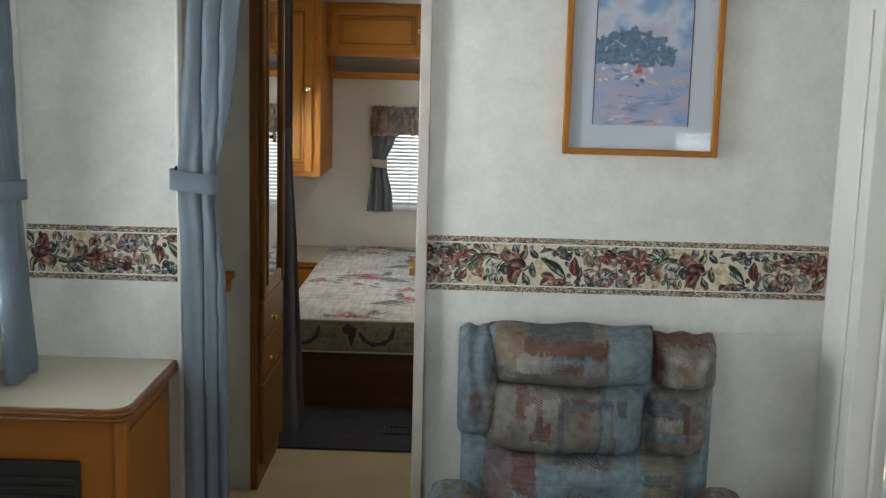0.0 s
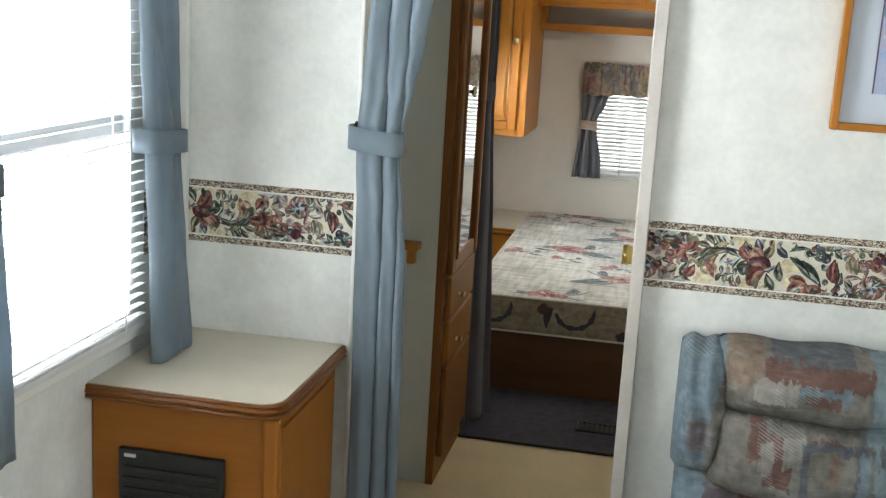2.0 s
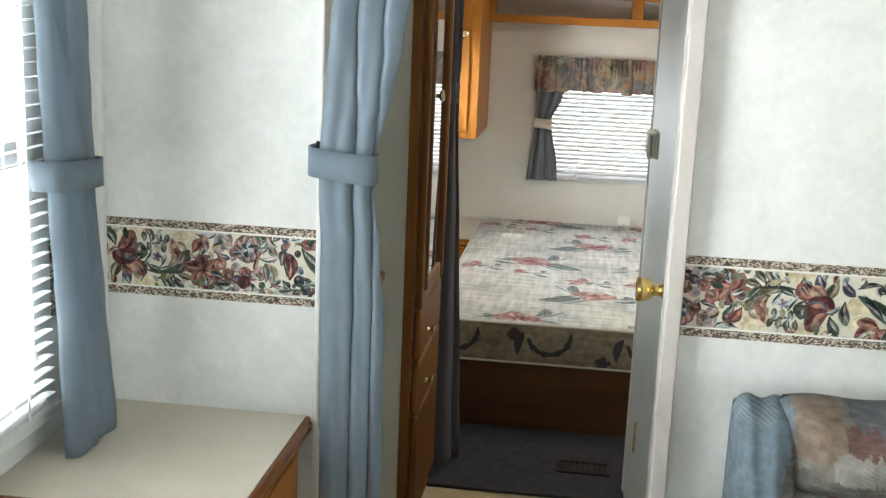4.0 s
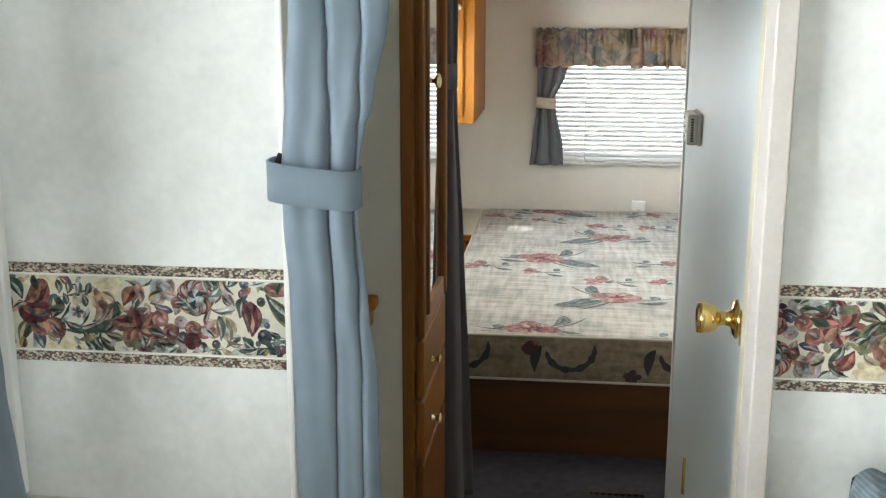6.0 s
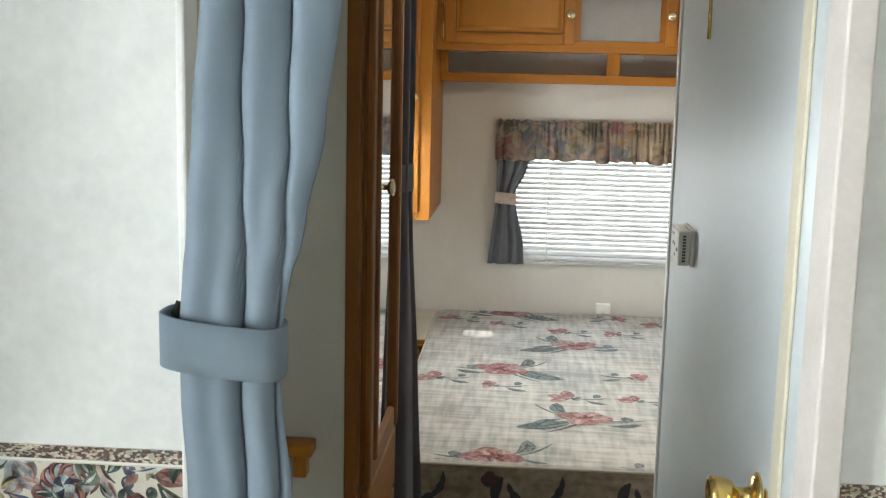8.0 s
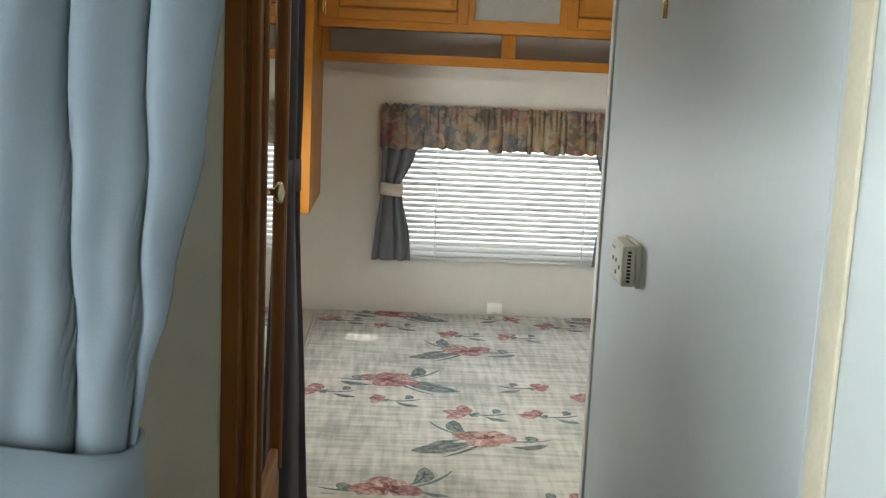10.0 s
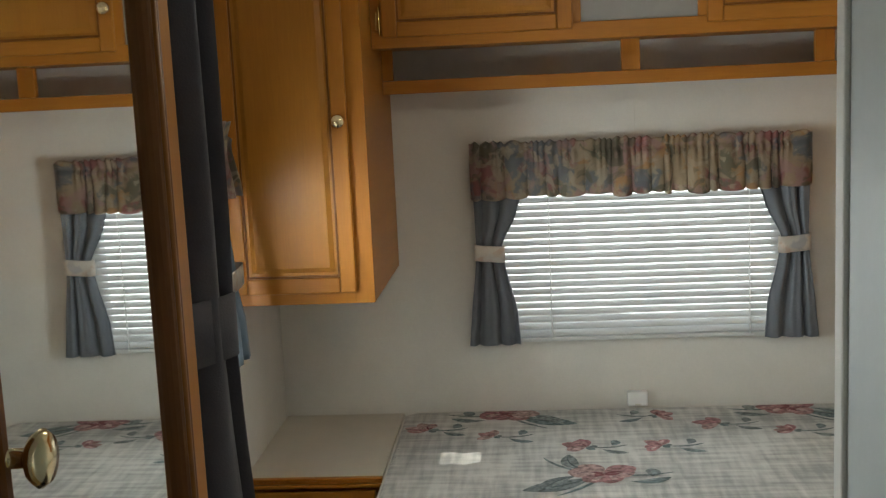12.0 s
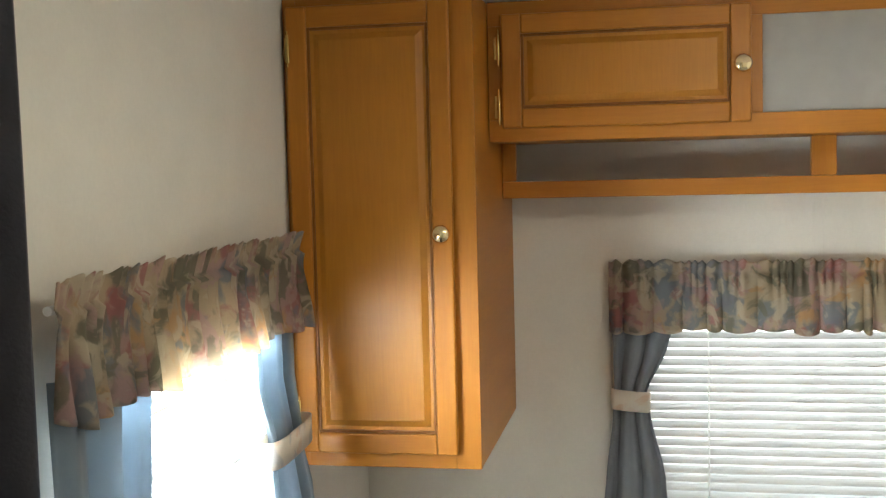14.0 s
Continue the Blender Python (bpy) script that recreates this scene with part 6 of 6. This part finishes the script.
def art_material():
    """A loose watercolour: sky, wooded headland, pink and blue water."""
    m = bpy.data.materials.new("watercolour")
    m.use_nodes = True
    nt = m.node_tree
    bs = nt.nodes["Principled BSDF"]
    bs.inputs["Roughness"].default_value = 0.8
    co = nt.nodes.new("ShaderNodeTexCoord")
    mp = nt.nodes.new("ShaderNodeMapping")
    mp.inputs["Scale"].default_value = (1, 1, 2.6)
    nz = nt.nodes.new("ShaderNodeTexNoise")
    nz.inputs["Scale"].default_value = 9
    nz.inputs["Detail"].default_value = 5
    nz.inputs["Distortion"].default_value = 0.6
    nt.links.new(co.outputs["Object"], mp.inputs["Vector"])
    nt.links.new(mp.outputs[0], nz.inputs["Vector"])
    ramp = nt.nodes.new("ShaderNodeValToRGB")
    cols = [(0.18, 0.24, 0.44), (0.28, 0.38, 0.60), (0.40, 0.42, 0.58), (0.46, 0.40, 0.50), (0.55, 0.56, 0.66)]
    els = ramp.color_ramp.elements
    while len(els) < len(cols):
        els.new(0.5)
    for i, c in enumerate(cols):
        els[i].position, els[i].color = 0.3 + 0.1 * i, (*c, 1)
    nt.links.new(nz.outputs["Fac"], ramp.inputs["Fac"])
    clouds = nt.nodes.new("ShaderNodeTexNoise")
    clouds.inputs["Scale"].default_value = 13
    clouds.inputs["Detail"].default_value = 4
    nt.links.new(co.outputs["Object"], clouds.inputs["Vector"])
    air = nt.nodes.new("ShaderNodeValToRGB")
    sky_cols = [(0.22, 0.33, 0.56), (0.36, 0.46, 0.64), (0.58, 0.60, 0.68), (0.50, 0.48, 0.58)]
    while len(air.color_ramp.elements) < len(sky_cols):
        air.color_ramp.elements.new(0.5)
    for i, c in enumerate(sky_cols):
        air.color_ramp.elements[i].position, air.color_ramp.elements[i].color = 0.36 + 0.09 * i, (*c, 1)
    nt.links.new(clouds.outputs["Fac"], air.inputs["Fac"])
    place = nt.nodes.new("ShaderNodeSeparateXYZ")
    nt.links.new(co.outputs["Object"], place.inputs[0])
    above = nt.nodes.new("ShaderNodeMapRange")
    above.inputs["From Min"].default_value, above.inputs["From Max"].default_value = 1.56 * K, 1.60 * K
    nt.links.new(place.outputs[2], above.inputs["Value"])
    both = nt.nodes.new("ShaderNodeMix")
    both.data_type = "RGBA"
    nt.links.new(above.outputs["Result"], both.inputs["Factor"])
    nt.links.new(ramp.outputs["Color"], both.inputs["A"])
    nt.links.new(air.outputs["Color"], both.inputs["B"])
    nt.links.new(both.outputs["Result"], bs.inputs["Base Color"])
    return m


AX0, AX1, AZ0, AZ1 = 0.226, 0.471, 1.396, 1.738
art = part("watercolour", boxes((AX0, AX1, YP - 0.0092, YP - 0.0082, AZ0, AZ1)), art_material(), pic, "blue and pink harbour watercolour")
bm = bmesh.new()
on_art = lambda u, v, l: (AX0 + min(max(u, 0), AX1 - AX0), YP - 0.0094 - 0.00001 * l, AZ0 + v)
arng = random.Random(11)
for i in range(320):
    u = arng.uniform(0.0, 0.2)
    spot(bm, on_art, u, 0.155 + arng.uniform(0, 0.085) * math.sin(math.pi * min(1, (u + 0.03) / 0.24)) ** 0.5, arng.uniform(-0.5, 3.5), arng.uniform(0.009, 0.022), arng.uniform(0.004, 0.008), i % 12, 0)
for i in range(26):
    spot(bm, on_art, arng.uniform(0, 0.12), arng.uniform(0.10, 0.16), arng.uniform(-0.4, 0.4), arng.uniform(0.01, 0.03), arng.uniform(0.002, 0.005), 14 + i % 6, arng.choice((0, 3, 1)))
for u, c, h in ((0.075, 3, 0.05), (0.112, 2, 0.05), (0.142, 3, 0.045)):
    fc = bm.faces.new([bm.verts.new(on_art(u + a, 0.135 + b, 30)) for a, b in ((-0.008, 0), (0.009, 0), (0.002, h))])
    fc.material_index = c
for i in range(40):
    spot(bm, on_art, arng.uniform(0, 0.2), arng.uniform(0.005, 0.12), arng.uniform(-0.15, 0.15), arng.uniform(0.02, 0.07), arng.uniform(0.001, 0.004), 20 + i % 6, arng.choice((1, 1, 4)))
clip_u(bm, 0, AX0, AX1)
tagged(part("brush_strokes", bm, [island("painted headland", [(0.13, 0.20, 0.33), (0.15, 0.225, 0.345), (0.16, 0.235, 0.31), (0.145, 0.21, 0.34)], wash=0.35), island("painted water", [(0.20, 0.30, 0.52), (0.38, 0.36, 0.50), (0.48, 0.42, 0.50)], wash=0.35), island("painted red sail", [(0.55, 0.14, 0.10), (0.5, 0.12, 0.1)]), island("painted white sail", [(0.62, 0.62, 0.66), (0.55, 0.56, 0.62)]), island("painted pink water", [(0.55, 0.44, 0.48), (0.5, 0.46, 0.55)], wash=0.35)], art), kind="stuff")
part("inner_line", boxes((AX0 - 0.003, AX0, YP - 0.0094, YP - 0.008, AZ0, AZ1), (AX1, AX1 + 0.003, YP - 0.0094, YP - 0.008, AZ0, AZ1)), mat("violet mount line", (0.13, 0.08, 0.12), 0.8), pic)
gl = part("glass", boxes((PX0 + f, PX1 - f, YP - 0.014, YP - 0.012, PZ0 + f, PZ1 - f)), GLASS, pic, "clear picture glass")
gl.visible_shadow = False


def pillow(bm, x0, x1, z0, z1, y0, y1, power=4.0, nu=26, nv=16, seed=0, sag=0.0):
    """A stuffed cushion facing -y between y0 (front) and y1 (back)."""
    rng2 = random.Random(seed)
    p1, p2 = rng2.uniform(0, 6), rng2.uniform(0, 6)
    front, back = [], []
    for j in range(nv + 1):
        v = j / nv * 2 - 1
        fr, bk = [], []
        for i in range(nu + 1):
            u = i / nu * 2 - 1
            h = max(0.0, (1 - abs(u) ** power) * (1 - abs(v) ** power)) ** 0.5
            cu = u * (1 - 0.035 * abs(v) ** 6)
            cv = v * (1 - 0.05 * abs(u) ** 6)
            x = (x0 + x1) / 2 + cu * (x1 - x0) / 2
            z = (z0 + z1) / 2 + cv * (z1 - z0) / 2 - sag * (1 - v) * 0.5 + 0.004 * math.sin(7 * u + p1) * v
            wr = 0.05 * math.sin(9 * u + 3 * v + p1) + 0.04 * math.sin(5 * v - 6 * u + p2)
            mid = y1 + (y0 - y1) * 0.25
            fr.append(bm.verts.new((x, mid + (y0 - mid) * h * (1 + wr), z)))
            bk.append(bm.verts.new((x, mid + (y1 - mid) * h, z)))
        front.append(fr)
        back.append(bk)
    for g in (front, back):
        for a, b in zip(g, g[1:]):
            for i in range(nu):
                bm.faces.new((a[i], a[i + 1], b[i + 1], b[i])).smooth = True
    bmesh.ops.remove_doubles(bm, verts=bm.verts[:], dist=1e-4)
    return bm


rc = thing("recliner", (0.23, 2.4, 0), "blue and brown patchwork upholstered recliner against the wall", "recliner")
part("back_frame", rounded_slab(bmesh.new(), -0.095, 0.552, 2.68, 2.80, 0.16, 0.845, 0.03, 0.02), RECLINER_BLUE, rc)
part("head_cushion", pillow(bmesh.new(), -0.035, 0.40, 0.735, 0.885, 2.585, 2.80, seed=1), RECLINER_CLOTH, rc)
part("side_wing", pillow(bmesh.new(), -0.108, 0.005, 0.575, 0.872, 2.64, 2.80, seed=2), RECLINER_CLOTH, rc)
part("side_wing", pillow(bmesh.new(), 0.388, 0.555, 0.735, 0.868, 2.60, 2.80, seed=3), RECLINER_CLOTH, rc)
part("side_wing", pillow(bmesh.new(), 0.37, 0.54, 0.545, 0.755, 2.625, 2.80, seed=4), RECLINER_CLOTH, rc)
part("back_cushion", pillow(bmesh.new(), -0.045, 0.385, 0.55, 0.765, 2.59, 2.80, seed=5), RECLINER_CLOTH, rc)
part("lumbar_cushion", pillow(bmesh.new(), -0.05, 0.50, 0.36, 0.575, 2.565, 2.78, seed=6), RECLINER_CLOTH, rc)
bm = rounded_slab(bmesh.new(), -0.05, 0.50, 2.02, 2.66, 0.24, 0.40, 0.06, 0.04, 0.01)
part("seat", bm, RECLINER_CLOTH, rc)
for x0, x1 in ((-0.18, -0.045), (0.495, 0.625)):
    part("arm", rounded_slab(bmesh.new(), x0, x1, 2.02, 2.66, 0.12, 0.50, 0.05, 0.05, 0.008), RECLINER_CLOTH, rc)
part("front_board", rounded_slab(bmesh.new(), -0.04, 0.49, 2.0, 2.03, 0.12, 0.36, 0.012, 0.01), RECLINER_CLOTH, rc)
part("base", boxes((-0.1, 0.55, 2.1, 2.66, 0, 0.12), bevel=0.01), BLACK, rc, "black recliner base")

# socket below the living room window
so = thing("wall_socket", (XL, 1.98, 0.64), "ivory double wall socket under the window", "socket")
part("plate", boxes((XL, XL + 0.006, 1.94, 2.02, 0.60, 0.715), bevel=0.002), PLASTIC, so)
for z in (0.63, 0.675):
    part("outlet", boxes((XL + 0.006, XL + 0.0085, 1.962, 1.998, z - 0.014, z + 0.014), bevel=0.002), PLASTIC, so)
solid("trim_sill", boxes((XL, XL + 0.02, 1.75, 2.66, 0.772, 0.794), bevel=0.004), TRIM, "cream sill moulding under the living room window", "moulding", "structure")
